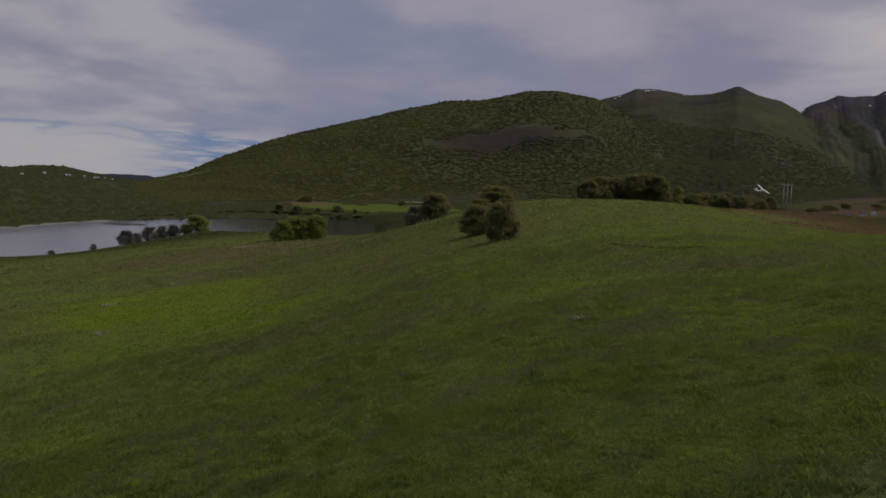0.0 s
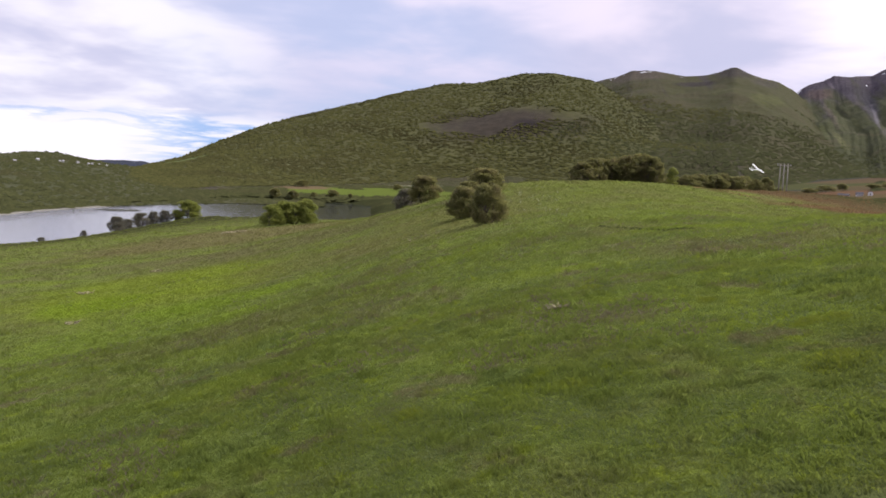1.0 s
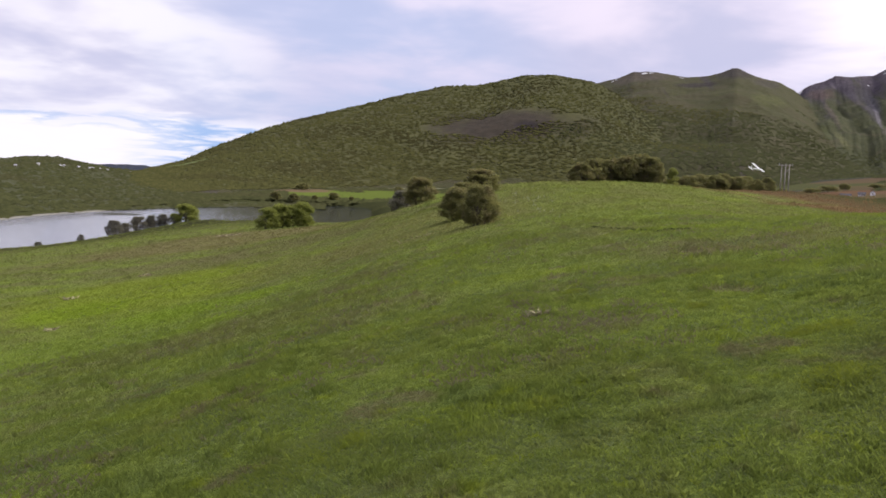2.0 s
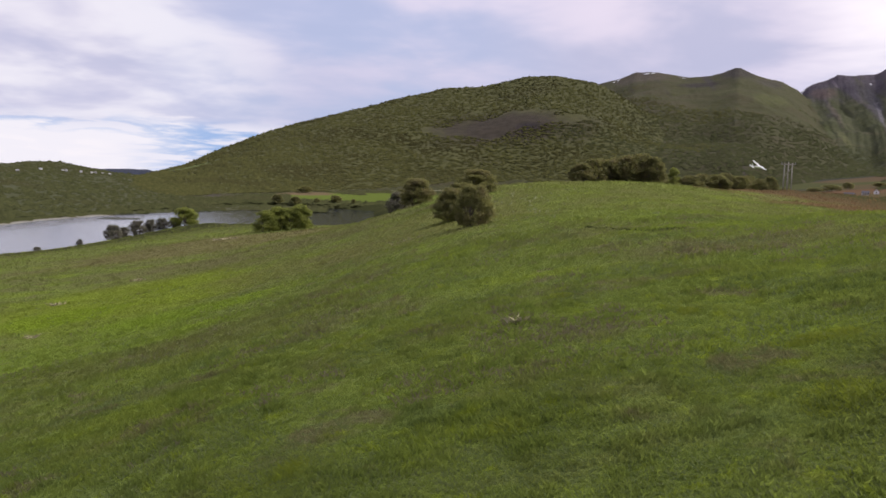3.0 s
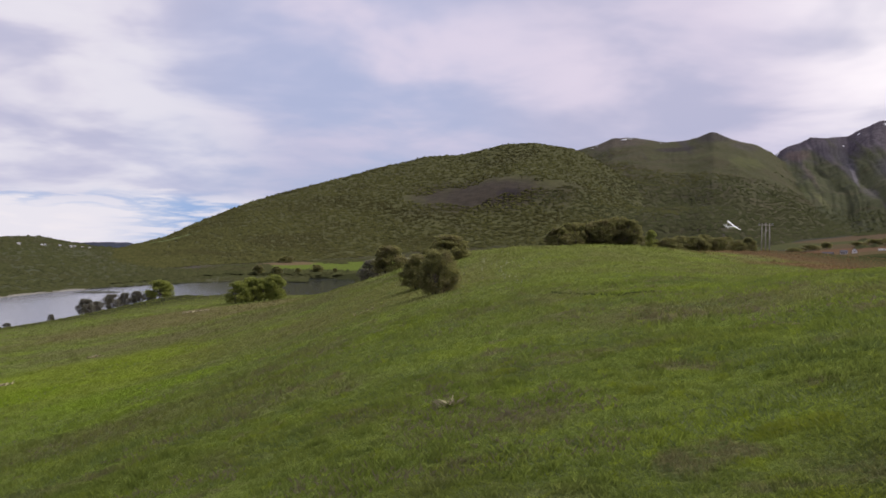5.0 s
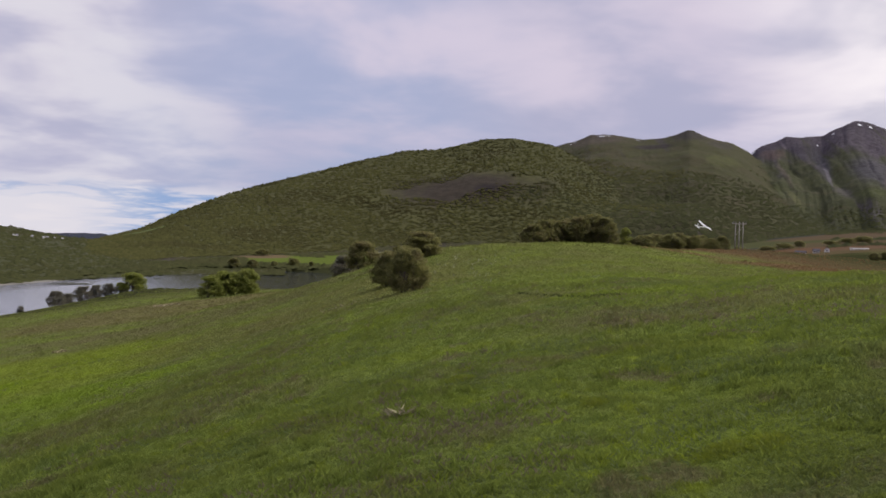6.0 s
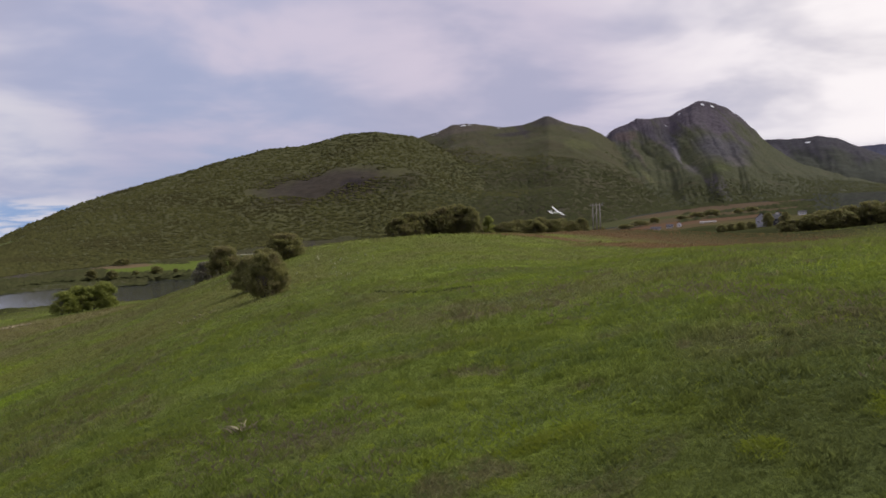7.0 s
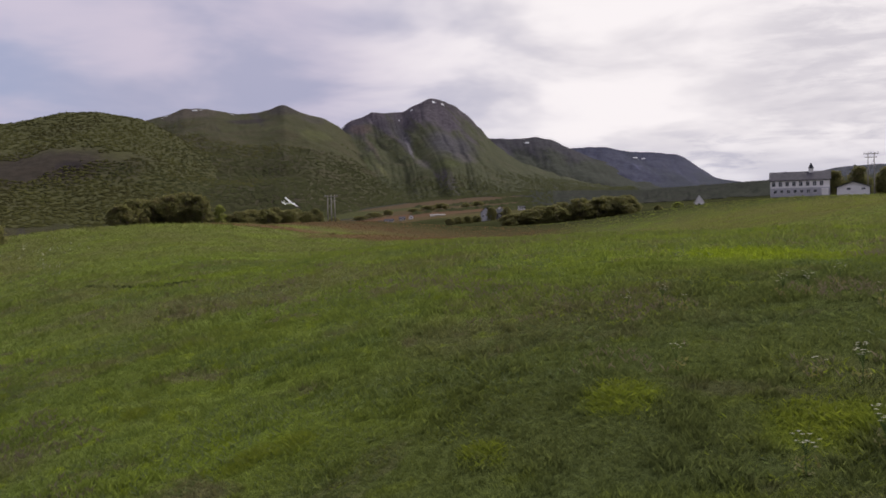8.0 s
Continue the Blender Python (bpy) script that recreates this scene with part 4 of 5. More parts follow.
for x, y, h, w, a in ((55, 142, 3.8, 6.4, 15), (58.5, 144, 4.4, 7.4, 50), (62, 143, 4.2, 8.2, 80), (65.5, 145, 4.6, 7.6, 110), (69, 145, 4.2, 8.0, 140), (72, 147, 4.8, 7.2, 170), (75.5, 147, 4.0, 8.0, 200), (79, 149, 4.4, 6.4, 260), (82, 149, 3.6, 5.6, 290), (85.5, 150, 4.6, 4.8, 320)):
    plant("alder", x, y, h, w, a, "dark scrub tree in a row beyond the meadow", "scrub row", "tree")
for x, y, h, w, a in ((-116, 572, 8.0, 15, 0), (-133, 566, 5.0, 8, 50), (-98, 574, 5.0, 6, 100), (-150, 552, 8, 12, 140), (-166, 546, 9, 13, 170), (-124, 800, 10, 24, 220), (-108, 802, 9, 18, 250), (-180, 700, 8, 22, 300), (-60, 690, 7, 14, 10), (-30, 640, 8, 14, 60)):
    plant("far_tree", x, y, h, w, a, "dark round tree by the inlet and far fields", "trees by the inlet", "tree")
for k in range(11):
    f = k / 10
    x, y = 147 + 36 * f + (k % 3), 132 - 20 * f - 2 * (k % 2)
    plant("alder", x, y, (4.6 + 2.4 * min(1, f * 2.2)) * (1 + 0.06 * (k % 3)), 11.0 + k % 2, 47 * k, "dense leafy tree in a shelter belt", "shelter belt", "tree")
plant("alder", 195, 106, 2.8, 3.8, 0, "small dark bush on the ridge")
plant("fresh_bush", 193, 98, 3.0, 5.2, 40, "bright yellow-green bush on the ridge")
for x, y, h, w, a in ((190, 212, 3.4, 6, 0), (195, 211, 3.6, 6.5, 40), (200, 210, 3.8, 6.5, 80), (205, 209, 3.6, 6, 130), (214, 207, 7.0, 6.0, 170), (222, 204, 6.4, 6.5, 210)):
    plant("alder", x, y, h, w, a, "dark garden tree around the farmhouse", "garden trees", "tree")
for x, y, h, w, a in ((212, 57, 8.5, 7, 0), (217, 52, 9.5, 8, 40), (222, 46, 9.0, 8, 90), (225, 40, 9.5, 8, 130), (219, 38, 8.0, 7, 170), (226, 33, 9.0, 8, 210), (214, 33, 5.0, 7, 250)):
    plant("alder", x, y, h, w, a, "dark tree behind the white houses", "trees behind the houses", "tree")
for k in range(14):
    x, y = 235 + 16 * k, 560 - 9 * k + 7 * (k % 3)
    plant("far_tree", x, y, 5 + k % 3, 13 + 3 * (k % 4), 53 * k, "dark tree in a hedge between far fields", "far hedge", "tree")

# ---------------------------------------------------------------- buildings
M_WHITE = plain_material("white_boards", (0.76, 0.73, 0.71), (0.83, 0.81, 0.79), 2.0, 0.6, 0, 0.1, (1, 1, 6))
M_GREYWALL = plain_material("grey_wall", (0.40, 0.39, 0.42), (0.48, 0.47, 0.49), 2.0, 0.8)
M_FARM = plain_material("weathered_wall", (0.44, 0.41, 0.39), (0.52, 0.49, 0.47), 2.0, 0.8)
M_ROOF = plain_material("slate_roof", (0.068, 0.062, 0.074), (0.10, 0.092, 0.105), 1.5, 0.7)
M_DARKROOF = plain_material("dark_roof", (0.03, 0.03, 0.035), (0.06, 0.06, 0.07), 1.5, 0.7)
M_RED = plain_material("red_boards", (0.20, 0.05, 0.04), (0.28, 0.08, 0.06), 2.0, 0.8)
M_POLE = plain_material("weathered_pole", (0.30, 0.27, 0.24), (0.42, 0.38, 0.34), 6, 0.85)
M_STEEL = plain_material("galvanised_steel", (0.35, 0.36, 0.37), (0.45, 0.46, 0.47), 8, 0.5, 0.8)
M_PANE, _nt, _b = new_mat("window_pane", 0.12, 0, 0.5)
_b.inputs["Base Color"].default_value = (0.03, 0.035, 0.045, 1)


def window(parent, x, y, z, w, h, frame_mat=None):
    """A window in a wall that faces -y: a frame stood proud, a pane set back in it, a sill."""
    bm = bmesh.new()
    t = 0.09
    for a in ((x - w / 2 - t, x - w / 2, z - h / 2 - t, z + h / 2 + t), (x + w / 2, x + w / 2 + t, z - h / 2 - t, z + h / 2 + t),
              (x - w / 2, x + w / 2, z + h / 2, z + h / 2 + t), (x - w / 2, x + w / 2, z - h / 2 - t, z - h / 2), (x - 0.03, x + 0.03, z - h / 2, z + h / 2)):
        box(bm, a[0], a[1], y - 0.06, y + 0.02, a[2], a[3])
    win = part("window", bm, frame_mat or M_WHITE, parent)
    part("pane", boxed(x - w / 2, x + w / 2, y - 0.02, y + 0.01, z - h / 2, z + h / 2), M_PANE, win, "dark window glass")
    return win


def gable_house(name, m, label, category, group, length, depth, wall, rise, mat, roof_mat, over=0.4, along="x"):
    """Walls, two roof slopes with overhang, gables. Front faces -y."""
    ob = thing(name, m, label, category, group)
    half = (depth if along == "x" else length) / 2
    bm = bmesh.new()
    outline = [(-half, -0.6), (half, -0.6), (half, wall), (0, wall + rise), (-half, wall)]
    span = (length if along == "x" else depth) / 2
    prism(bm, outline, -span, span)
    if along == "x":
        bmesh.ops.rotate(bm, verts=bm.verts, cent=(0, 0, 0), matrix=Matrix.Rotation(math.pi / 2, 3, "Z"))
    part("wall", bm, mat, ob)
    for sgn in (-1, 1):
        bm = bmesh.new()
        k = (half + over) / half
        a, b = (0, wall + rise + 0.02), (sgn * half * k, wall + rise - rise * k + 0.02)
        prism(bm, [a, b, (b[0], b[1] + 0.16), (a[0], a[1] + 0.2)], -span - over, span + over)
        if along == "x":
            bmesh.ops.rotate(bm, verts=bm.verts, cent=(0, 0, 0), matrix=Matrix.Rotation(math.pi / 2, 3, "Z"))
        part("roof_slope", bm, roof_mat, ob)
    return ob


def facing(x, y, extra=0.0, dz=0.0):
    z, (x, y) = gz(x, y) + dz, spot(x, y)
    return pose(x, y, z, 0, 0, -math.degrees(math.atan2(x - 5, y - 8)) + extra)


def build_school():
    ob = gable_house("schoolhouse", facing(187.9, 59.4, 0, 0.6) @ Matrix.Scale(0.74, 4), "long white two-storey house with grey ground floor and small turret", "house", "", 21.0, 9.0, 5.9, 3.0, M_WHITE, M_ROOF, 0.45)
    part("ground_floor_wall", boxed(-10.56, 10.56, -4.56, 4.56, -0.6, 2.75, bevel=0.02), M_GREYWALL, ob, "grey painted ground floor wall")
    part("fascia", boxed(-10.95, 10.95, -5.0, -4.9, 5.45, 5.75), M_ROOF, ob, "dark eaves board")
    for k in range(8):
        window(ob, -9.3 + 2.42 * k, -4.5, 4.3, 1.15, 1.75)
    for k in range(7):
        window(ob, -8.7 + 2.35 * k, -4.56, 1.4, 1.15, 1.2)
    part("turret", boxed(3.2, 4.9, -0.85, 0.85, 8.0, 10.2, bevel=0.03), M_WHITE, ob, "white square roof turret")
    spire = bmesh.new()
    bmesh.ops.create_cone(spire, cap_ends=True, segments=4, radius1=1.5, radius2=0.04, depth=2.3, matrix=Matrix.Translation((4.05, 0, 11.35)) @ Matrix.Rotation(math.pi / 4, 4, "Z"))
    part("spire", spire, M_DARKROOF, ob, "dark pointed turret roof")
    part("porch", boxed(7.6, 10.0, -6.0, -4.5, -0.6, 2.3, bevel=0.03), M_WHITE, ob, "small white porch")
    part("chimney", boxed(-5.4, -4.6, -0.4, 0.4, 8.0, 9.3, bevel=0.02), M_GREYWALL, ob)


build_school()


def build_garage():
    ob = gable_house("garage", facing(185.9, 46.5, 0, 0.5) @ Matrix.Scale(0.68, 4), "low white gabled garage with dark roof", "garage", "", 11.6, 8.0, 2.5, 2.0, M_WHITE, M_DARKROOF, 0.5, "y")
    for x in (-1.6, 3.6):
        window(ob, x, -4.0, 1.75, 1.3, 0.75)
    part("door", boxed(-4.9, -3.2, -4.06, -3.98, 0.0, 2.1, bevel=0.02), M_WHITE, ob, "white garage door")
    for sgn in (-1, 1):
        part("bargeboard", prism(bmesh.new(), [(0, 4.45), (sgn * 6.3, 2.28), (sgn * 6.3, 2.55), (0, 4.78)], -4.62, -4.5), M_DARKROOF, ob, "dark board along the gable")


build_garage()


def small_house(x, y, length, depth, wall, rise, mat, roof, label, group, extra=0.0, along="x", wins=2):
    ob = gable_house("house", facing(x, y, extra), label, "house", group, length, depth, wall, rise, mat, roof, 0.35, along)
    for k in range(wins):
        window(ob, -length / 2 + length * (k + 0.5) / wins, -depth / 2, wall * 0.55, min(0.9, length / wins * 0.5), min(1.1, wall * 0.5))
    return ob


small_house(214.8, 100.5, 3.2, 4.2, 2.4, 2.2, M_WHITE, M_WHITE, "small white steep-gabled hut on the ridge", "", 0, "y", 1)
small_house(208.3, 105.4, 1.7, 2.0, 1.3, 0.5, M_WHITE, M_ROOF, "tiny white shed on the ridge", "", 0, "x", 1)
small_house(219, 216, 5.4, 7.0, 4.2, 2.4, M_GREYWALL, M_DARKROOF, "blue-grey gabled farmhouse among trees", "farm houses", 0, "y", 2)
small_house(228, 213, 6.5, 6.0, 3.0, 2.0, M_DARKROOF, M_DARKROOF, "dark low outbuilding beside the farmhouse", "farm houses", 10, "x", 2)
small_house(313, 294, 3.0, 3.0, 3.0, 1.0, M_WHITE, M_ROOF, "white cottage beyond the trees", "farm houses", 0, "y", 2)
small_house(333, 290, 5, 3.5, 1.8, 1.0, M_WHITE, M_DARKROOF, "white cottage with dark roof in the valley", "farm houses", 15, "x", 3)
small_house(270, 372, 7, 4, 1.3, 1.1, M_FARM, M_ROOF, "grey barn on the valley floor", "valley farm", -8, "x", 4)
small_house(278, 366, 4.5, 3.5, 1.7, 1.1, M_FARM, M_ROOF, "pale grey farmhouse on the valley floor", "valley farm", 6, "x", 3)
small_house(285, 364, 3.5, 4, 2.0, 1.5, M_WHITE, M_RED, "white gabled farm building on the valley floor", "valley farm", 0, "y", 1)
small_house(306, 357, 12, 3, 0.6, 0.35, M_WHITE, M_FARM, "long low pale shed on the valley floor", "valley farm", 4, "x", 5)
small_house(260, 369, 3, 3, 1.2, 0.9, M_RED, M_DARKROOF, "small red shed on the valley floor", "valley farm", 20, "x", 1)


for k, (az, row, length) in enumerate(((-37.4, 33, 6), (-35.9, 36, 7), (-34.6, 35, 6), (-34.2, 36, 5), (-33.3, 37, 6), (-32.6, 38, 6), (-32.2, 39, 6), (-31.7, 39, 5), (-31.2, 40, 6), (-29.4, 41, 5))):
    x, y, z = slope_point("hill_lakeside", az, row)
    home = gable_house("house", pose(x, y, z + 0.4, 0, 0, -az + 20 * (k % 3) - 15), "pale distant house on the wooded ridge", "house", "ridge village", length * 0.42, 2.2, 0.9, 0.7, M_WHITE if k % 2 else M_GREYWALL, M_GREYWALL, 0.3)
    window(home, 0, -1.1, 0.5, 0.6, 0.4)


# ---------------------------------------------------------------- power line
def build_pole(m, label, posts, gap, h, arm, group):
    ob = thing("power_pole", m, label, "power pole", group)
    for k in range(posts):
        x = (k - (posts - 1) / 2) * gap
        part("post", rod(bmesh.new(), (x, 0, -0.5), (x * 0.94, 0, h), 0.16, 0.11, 10), M_POLE, ob, smooth_faces=True)
    part("crossarm", boxed(-arm, arm, -0.09, 0.09, h - 0.55, h - 0.37, bevel=0.01), M_POLE, ob)
    for k in range(3):
        x = (k - 1) * arm * 0.9
        part("insulator", rod(bmesh.new(), (x, 0, h - 0.37), (x, 0, h + 0.12), 0.07, 0.05, 8), M_STEEL, ob, "glazed insulator", True)
    part("brace", rod(bmesh.new(), (-gap * (posts - 1) / 2, 0, h * 0.55), (gap * (posts - 1) / 2, 0, h * 0.86), 0.05, 0.05, 6), M_POLE, ob)
    return ob


build_pole(facing(89.6, 148.8, 15), "weathered wooden power pole of three posts with a crossarm", 3, 1.05, 8.3, 1.9, "power poles")
mast = build_pole(facing(205.3, 46.6, 0), "tall wooden power pole with double crossarm behind the garage", 2, 1.7, 12.6, 2.0, "power poles")
part("crossarm", boxed(-1.6, 1.6, -0.09, 0.09, 11.0, 11.2, bevel=0.01), M_POLE, mast)

# ---------------------------------------------------------------- model aeroplane in flight
def build_plane():
    foam = plain_material("white_foam", (0.80, 0.80, 0.80), (0.84, 0.84, 0.84), 4, 0.5, 0, 0.02)
    black = plain_material("black_trim", (0.02, 0.02, 0.02), (0.03, 0.03, 0.03), 4, 0.5)
    m = pose(*spot(28.6, 51.7), 6.98, 0, 0, 0) @ pose(0, 0, 0, 0, 0, 24) @ pose(0, 0, 0, 28, 0, 0)
    ob = thing("model_aeroplane", m, "small white foam model aeroplane banking in flight", "model aeroplane")
    bm = bmesh.new()
    rings = [(0.62, 0.02, 0.0), (0.56, 0.07, 0.0), (0.35, 0.10, 0.01), (0.05, 0.10, 0.02), (-0.35, 0.05, 0.03), (-0.75, 0.03, 0.05)]
    prev = None
    for x, r, z in rings:
        ring = [bm.verts.new((x, r * 0.8 * math.cos(a * math.pi / 4), z + r * math.sin(a * math.pi / 4))) for a in range(8)]
        if prev:
            for k in range(8):
                bm.faces.new((prev[k], prev[(k + 1) % 8], ring[(k + 1) % 8], ring[k]))
        else:
            bm.faces.new(ring)
        prev = ring
    bm.faces.new(prev[::-1])
    bmesh.ops.recalc_face_normals(bm, faces=bm.faces)
    part("fuselage", bm, foam, ob, smooth_faces=True)

    def surface(name, x, y0, y1, chord, tip, z, dih, upright=False, mat=foam):
        b = bmesh.new()
        th = 0.035 if name == "wing" else 0.015
        v = []
        for yy, c in ((y0, chord), (y1, tip)):
            for dx, dz in ((0.5, 0.0), (0.2, th), (-0.5, 0.004), (0.2, -th * 0.3)):
                q = (x + dx * c, yy, z + dz + dih * abs(yy - y0))
                v.append(b.verts.new((q[0], dz, z + yy) if upright else q))
        b.faces.new(v[:4][::-1])
        b.faces.new(v[4:])
        for k in range(4):
            b.faces.new((v[k], v[(k + 1) % 4], v[4 + (k + 1) % 4], v[4 + k]))
        bmesh.ops.recalc_face_normals(b, faces=b.faces)
        return part(name, b, mat, ob)

    for s in (-1, 1):
        surface("wing", 0.12, 0, s * 0.85, 0.27, 0.20, 0.12, 0.07)
        surface("tailplane", -0.70, 0, s * 0.30, 0.17, 0.12, 0.05, 0.0)
    surface("fin", -0.71, 0.0, 0.26, 0.19, 0.11, 0.05, 0.0, True)
    part("propeller", boxed(0.62, 0.64, -0.012, 0.012, -0.14, 0.14), black, ob, "black propeller at rest")
    can = bmesh.new()
    bmesh.ops.create_uvsphere(can, u_segments=10, v_segments=6, radius=0.1, matrix=Matrix.Translation((0.3, 0, 0.09)) @ Matrix.Diagonal((1.6, 0.7, 0.6, 1)))
    part("canopy", can, black, ob, "dark cockpit canopy", True)


build_plane()

# ---------------------------------------------------------------- meadow growth
def blades(name, x, y, per, height, width, lean, mat, rng, label, ragged=0.5):
    """Tufts of grass at x, y: a few leaning blades each."""
    n = len(x)
    x0 = np.repeat(x, per) + rng.randn(n * per) * np.repeat(width, per) * 1.6
    y0 = np.repeat(y, per) + rng.randn(n * per) * np.repeat(width, per) * 1.6
    z0 = land(x0, y0) - 0.02
    x0, y0 = spot(x0, y0)
    h = np.repeat(height, per) * (1 - ragged + 2 * ragged * rng.rand(n * per))
    w = np.repeat(width, per) * (0.6 + 0.8 * rng.rand(n * per))
    a, b = rng.rand(n * per) * 6.283, rng.rand(n * per) * 6.283
    ln = h * lean * (0.4 + rng.rand(n * per))
    cx, cy = np.cos(a) * w / 2, np.sin(a) * w / 2
    co = np.stack([np.stack([x0 - cx, y0 - cy, z0], -1), np.stack([x0 + cx, y0 + cy, z0], -1),
                   np.stack([x0 + cx * 0.7 + np.cos(b) * ln * 0.35, y0 + cy * 0.7 + np.sin(b) * ln * 0.35, z0 + h * 0.6], -1),
                   np.stack([x0 + np.cos(b) * ln, y0 + np.sin(b) * ln, z0 + h], -1)], 1)
    ob = raw_mesh(name, co.reshape(-1, 3), np.arange(n * per * 4).reshape(-1, 4), mat)
    return tagged(ob, label, "grass", kind="stuff")


def scatter(rng, r0, r1, per_m2, a0=-62, a1=100):
    n = int(per_m2 * math.pi * (r1 * r1 - r0 * r0) * (a1 - a0) / 360)
    r = np.sqrt(r0 * r0 + (r1 * r1 - r0 * r0) * rng.rand(n))
    a = np.radians(a0 + (a1 - a0) * rng.rand(n))
    return 4 + r * np.sin(a), 4 + r * np.cos(a)


def grow():
    rng = np.random.RandomState(21)
    for r0, r1, dens, per, h, w in ((2.5, 9, 420, 5, 0.062, 0.012), (9, 17, 155, 5, 0.078, 0.016), (17, 32, 32, 5, 0.105, 0.027), (32, 65, 7, 5, 0.11, 0.055), (65, 120, 1.2, 5, 0.14, 0.14), (120, 215, 0.25, 5, 0.17, 0.28)):
        x, y = scatter(rng, r0, r1, dens)
        lump = 1.3 * fbm(x / 0.36, y / 0.36, 2) + 0.6 * fbm(x / 2.6 + 40, y / 3.1, 3)
        keep = lump > -1.2 + 0.3 * (rng.rand(len(x)) - 0.5)
        x, y, lump = x[keep], y[keep], lump[keep]
        d, az = np.hypot(x, y), np.degrees(np.arctan2(x, y))
        ok = d < np.interp(az, EDGE_AZ, EDGE_D) + 8
        x, y, lump = x[ok], y[ok], lump[ok]
        size = np.clip(0.95 + 0.95 * lump, 0.8, 1.8)
        blades("grass", x, y, per, h * size, np.full(len(x), w), 0.6, M_GRASS, rng, "uneven knee-high meadow grass in tufts")
    for r0, r1, dens, a0, a1, w in ((0, 2.5, 240, 0, 360, 0.012), (2.5, 14, 60, 100, 298, 0.020), (14, 45, 6, 100, 298, 0.06)):
        x, y = scatter(rng, r0, r1, dens, a0, a1)
        size = np.clip(0.95 + 0.95 * fbm(x / 0.55, y / 0.55, 3), 0.6, 1.8)
        blades("grass", x, y, 5, 0.10 * size, np.full(len(x), w), 0.6, M_GRASS, rng, "uneven knee-high meadow grass in tufts")


grow()


def herbs():
    """Low broad-leaved herbs and brownish seed heads, each in patches of a metre or two."""
    rng = np.random.RandomState(22)
    leafy = leaf_material("herb_leaf", (0.130, 0.172, 0.054), (0.195, 0.240, 0.072), (0.165, 0.195, 0.068), 0.8)
    fresh = leaf_material("fresh_herb_leaf", (0.190, 0.240, 0.030), (0.260, 0.310, 0.045), (0.220, 0.270, 0.040), 0.8)
    seeds = leaf_material("seed_head", (0.185, 0.165, 0.095), (0.250, 0.215, 0.130), (0.210, 0.170, 0.115), 0.8)
    for r0, r1, dens, w in ((2.5, 9, 330, 0.015), (9, 18, 80, 0.026), (18, 34, 14, 0.055), (34, 60, 3.5, 0.10)):
        for mat, shift, cut, h, lean, wk, name, label in ((leafy, 0, 0.16, 0.075, 1.3, 1.0, "herb", "low dark broad-leaved herbs among the grass"), (fresh, 70, 0.26, 0.085, 1.1, 0.8, "fresh_herb", "clumps of bright yellow-green herbs"),
                                                          (seeds, 140, 0.36, 0.11, 0.7, 0.3, "seeding_grass", "brownish seed heads over the grass")):
            if mat == seeds and r0 < 9:
                continue
            x, y = scatter(rng, r0, r1, dens)
            d, az = np.hypot(x, y), np.degrees(np.arctan2(x, y))
            keep = fbm(x / 2.1 + shift, y / 2.6 + shift, 3) + 0.25 * fbm(x / 0.5, y / 0.5, 2) > cut + 0.5 * (rng.rand(len(x)) - 0.5)
            keep &= d < np.interp(az, EDGE_AZ, EDGE_D)
            x, y = x[keep], y[keep]
            blades(name, x, y, 5, np.full(len(x), h * (0.6 if r0 < 9 else 0.85)), np.full(len(x), w * wk), lean, mat, rng, label)


herbs()


def fresh_clumps():
    """Single round clumps of bright young growth standing out of the meadow."""
    rng = np.random.RandomState(23)
    m = leaf_material("young_growth_leaf", (0.200, 0.250, 0.022), (0.270, 0.320, 0.036), (0.230, 0.280, 0.030), 0.85)
    for x, y, r in CLUMPS:
        n = int(1300 * r * r) + 80
        a, q = rng.rand(n) * 6.283, r * np.sqrt(rng.rand(n)) * (0.8 + 0.4 * rng.rand(n))
        blades("young_growth", x + q * np.cos(a), y + q * np.sin(a), 5, 0.075 * (1.2 - q / r * 0.6), np.full(n, 0.011), 1.0, m, rng, "bright yellow-green clump of young growth")


CLUMPS = ((11.0, 8.5, 0.5), (11.6, 6.5, 0.55), (8.4, 11.5, 0.3), (9.3, 9.1, 0.28), (3.4, 11.2, 0.4), (8.0, 11.8, 0.32), (5.6, 18.9, 0.35), (7.1, 9.6, 0.55), (0.5, 11.0, 0.3), (7.6, 15.4, 0.25))
fresh_clumps()


def straw_patches():
    rng = np.random.RandomState(5)
    m = plain_material("dry_straw", (0.34, 0.29, 0.17), (0.46, 0.41, 0.26), 3, 0.9)
    for x, y, rx, ry, n in ((4.2, 17.0, 0.22, 0.06, 16), (-0.6, 45.0, 1.2, 0.2, 12), (-36, 99, 2.2, 1.2, 100), (-29.6, 61, 0.7, 0.4, 24), (-30.7, 50.6, 0.5, 0.3, 20), (-23.9, 38.6, 0.4, 0.25, 14)):
        a, r = rng.rand(n) * 6.283, np.sqrt(rng.rand(n))
        k = math.hypot(x, y)
        blades("straw", x + rx * r * np.cos(a), y + ry * r * np.sin(a), 3, np.full(n, 0.12 + 0.001 * k), np.full(n, 0.014 + 0.0010 * k), 1.8, m, rng, "flattened pale dry straw in the grass")


straw_patches()


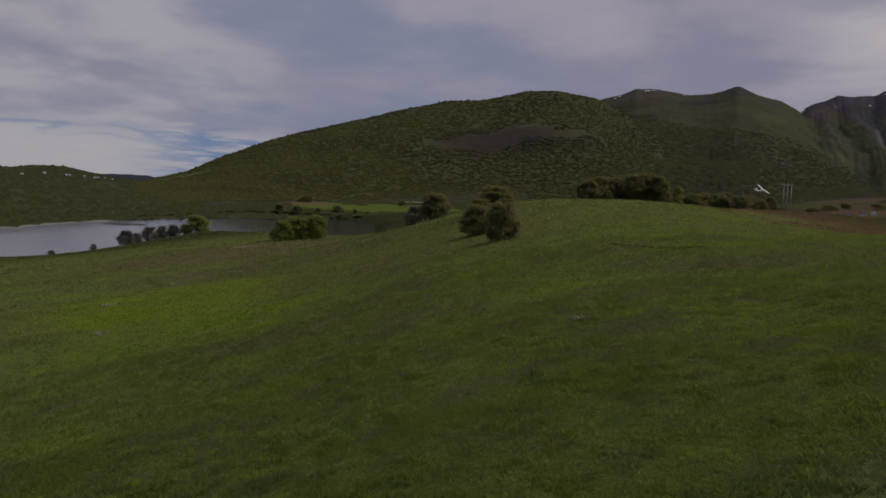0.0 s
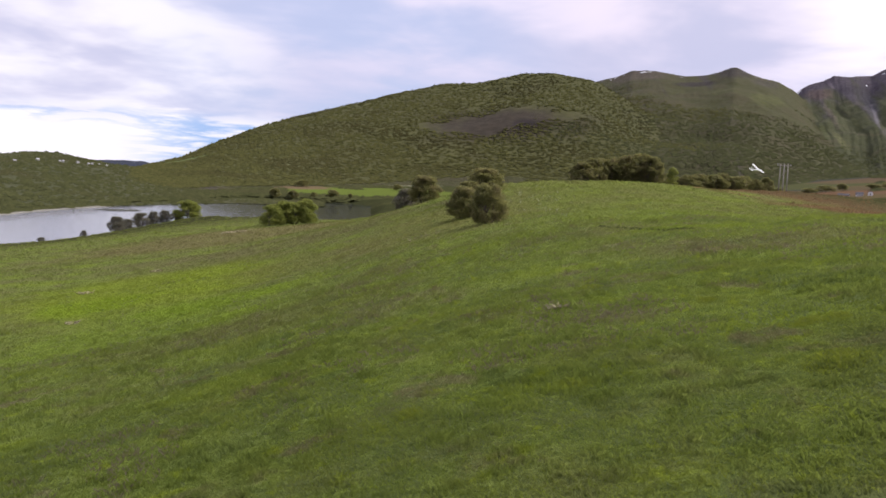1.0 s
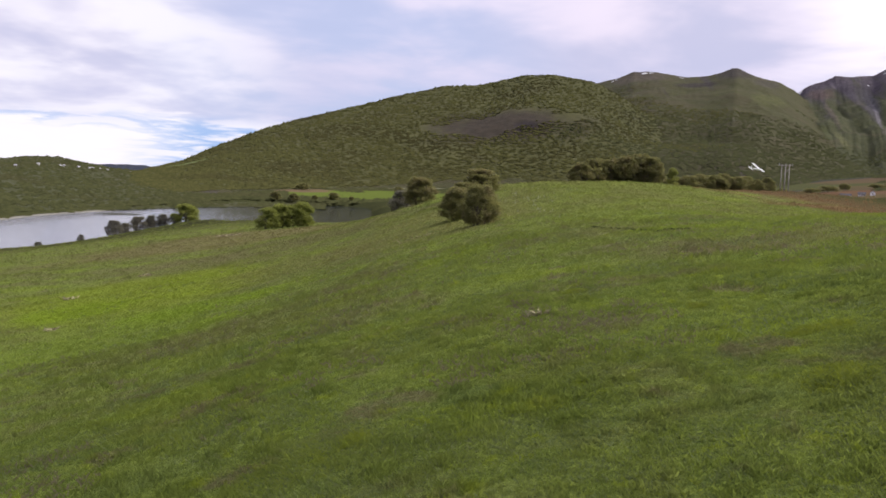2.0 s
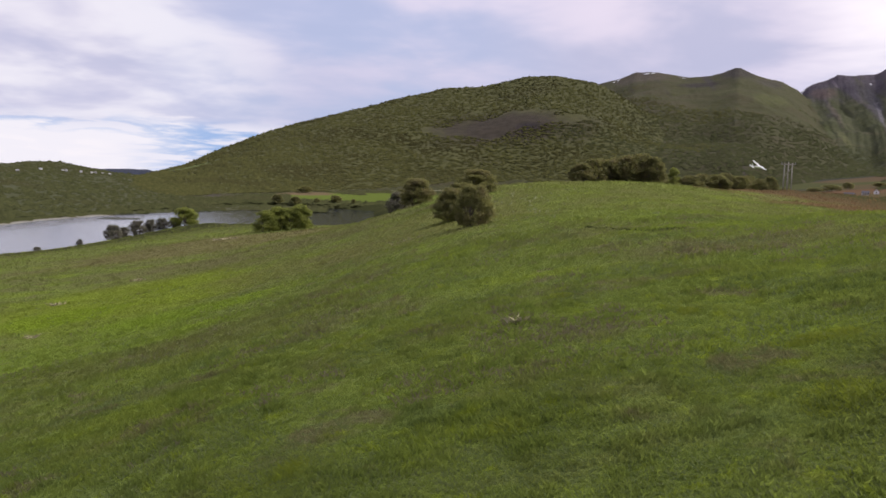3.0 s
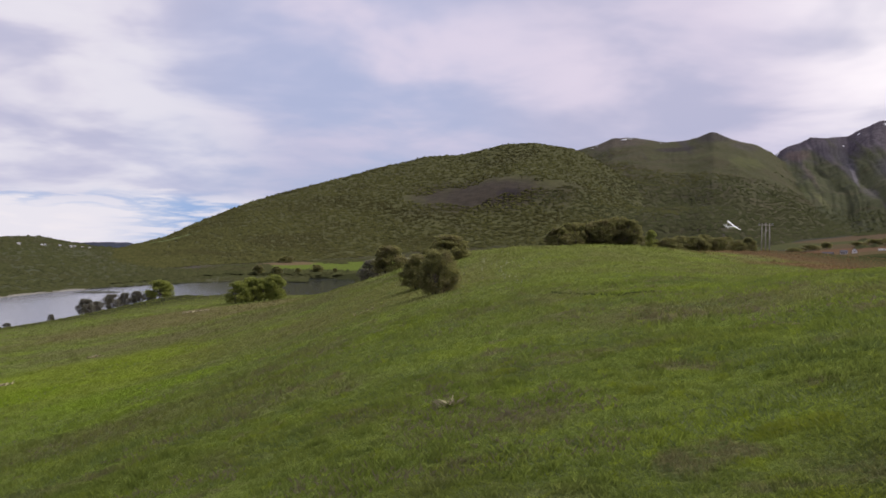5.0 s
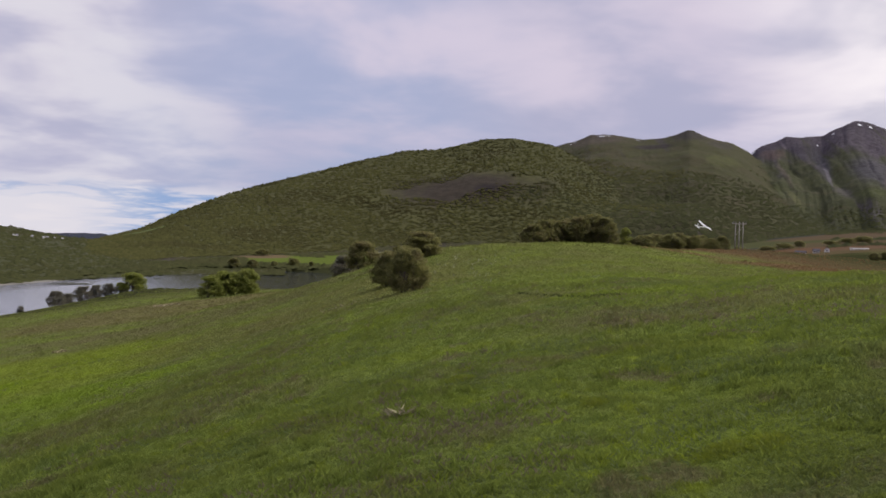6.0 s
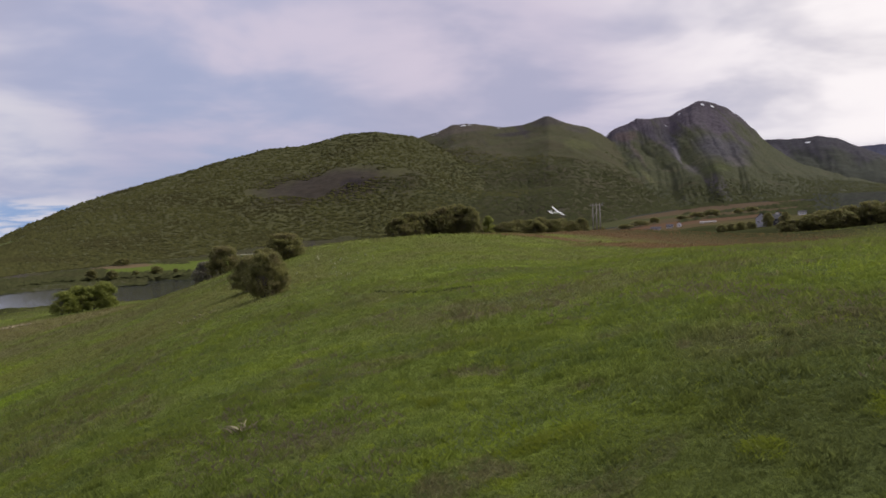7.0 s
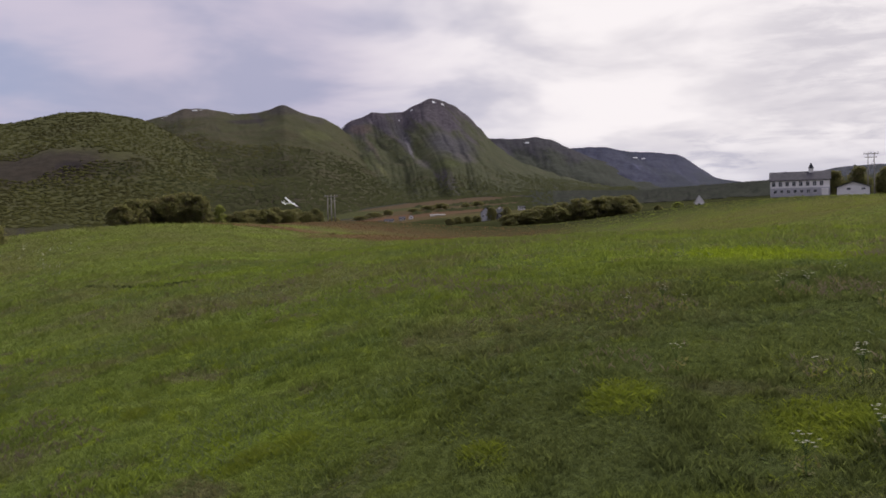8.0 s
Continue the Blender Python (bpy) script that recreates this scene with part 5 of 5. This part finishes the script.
def white_flowers():
    """Pale flower heads scattered over the slope beside the round bush."""
    rng = np.random.RandomState(8)
    m = plain_material("pale_petals", (0.40, 0.42, 0.22), (0.52, 0.52, 0.34), 9, 0.8)
    x, y = 9.6 + 1.4 * rng.randn(34), 56 + 5.0 * rng.randn(34)
    blades("wildflower", x, y, 3, np.full(34, 0.22), np.full(34, 0.07), 0.6, m, rng, "pale flower heads scattered in the grass")


white_flowers()


def rut():
    """The dark line of an old wheel track through the grass."""
    rng = np.random.RandomState(6)
    # added dark blades stand in for the rut's dark gap in the grass
    m = plain_material("rut_dark_blades", (0.085, 0.105, 0.030), (0.12, 0.145, 0.040), 3, 0.9)
    t = rng.rand(130)
    px = np.interp(t, [0, 0.35, 0.6, 1.0], [9.5, 10.7, 11.7, 12.8])
    py = np.interp(t, [0, 0.35, 0.6, 1.0], [32.7, 30.3, 28.3, 28.0])
    blades("rut_blades", px + 0.05 * rng.randn(130), py + 0.05 * rng.randn(130), 4, np.full(130, 0.10), np.full(130, 0.026), 0.9, m, rng, "dark blades standing in for an old wheel rut")


rut()

# ---------------------------------------------------------------- cow parsley
M_STEM = plain_material("parsley_stem", (0.08, 0.12, 0.03), (0.12, 0.17, 0.04), 8, 0.8)
M_UMBEL = plain_material("white_umbel", (0.58, 0.56, 0.40), (0.72, 0.70, 0.52), 30, 0.8)


def build_parsley(m, seed, heads, h):
    rng = np.random.RandomState(seed)
    ob = thing("cow_parsley", m, "tall wild plant with flat white flower heads in the grass", "wildflower", "cow parsley plants")
    bm = bmesh.new()
    tops = []
    rod(bm, (0, 0, -0.05), (0.02, 0.0, h * 0.62), 0.008, 0.005, 6)
    for k in range(heads):
        a, r = k * 2.4 + rng.rand(), 0.02 + 0.10 * rng.rand()
        tip = Vector((r * math.cos(a), r * math.sin(a), h * (0.68 + 0.38 * rng.rand())))
        rod(bm, (0.01, 0, h * (0.4 + 0.2 * rng.rand())), tip, 0.004, 0.002, 5)
        tops.append(tip)
    part("stem", bm, M_STEM, ob)
    for tip in tops:
        b = bmesh.new()
        for k in range(9):
            a, r = k * 2.399, 0.0075 * math.sqrt(k)
            c = tip + Vector((r * math.cos(a), r * math.sin(a), 0.012 - 3 * r * r))
            bmesh.ops.create_icosphere(b, subdivisions=1, radius=0.0036 + 0.002 * rng.rand(), matrix=Matrix.Translation(c) @ Matrix.Diagonal((1, 1, 0.5, 1)))
        part("flower_head", b, M_UMBEL, ob, "flat white umbel")
    co, f = crown_mesh(rng, [(0.0, 0.0, 0.06), (0.06, 0.03, 0.10), (-0.05, 0.02, 0.14)], 0.09, 26, 0.03)
    lv = raw_mesh("foliage", co, f, M_DARK)
    lv.parent = ob
    return ob


for k, (x, y, heads, h) in enumerate(((15.8, 8.3, 13, 0.85), (16.1, 8.0, 11, 0.78), (14.7, 9.9, 10, 0.8), (14.0, 10.2, 7, 0.75), (12.7, 6.5, 15, 0.85), (11.2, 6.0, 13, 0.8), (10.5, 6.4, 11, 0.75), (12.0, 8.3, 6, 0.72),
                                      (15.7, 6.9, 4, 0.75), (17.1, 7.8, 5, 0.75), (14.5, 9.4, 3, 0.7), (12.6, 6.9, 4, 0.6))):
    build_parsley(pose(*spot(x, y), gz(x, y), 0, 0, 77 * k), 40 + k, int(heads * 1.15), h * 0.52)
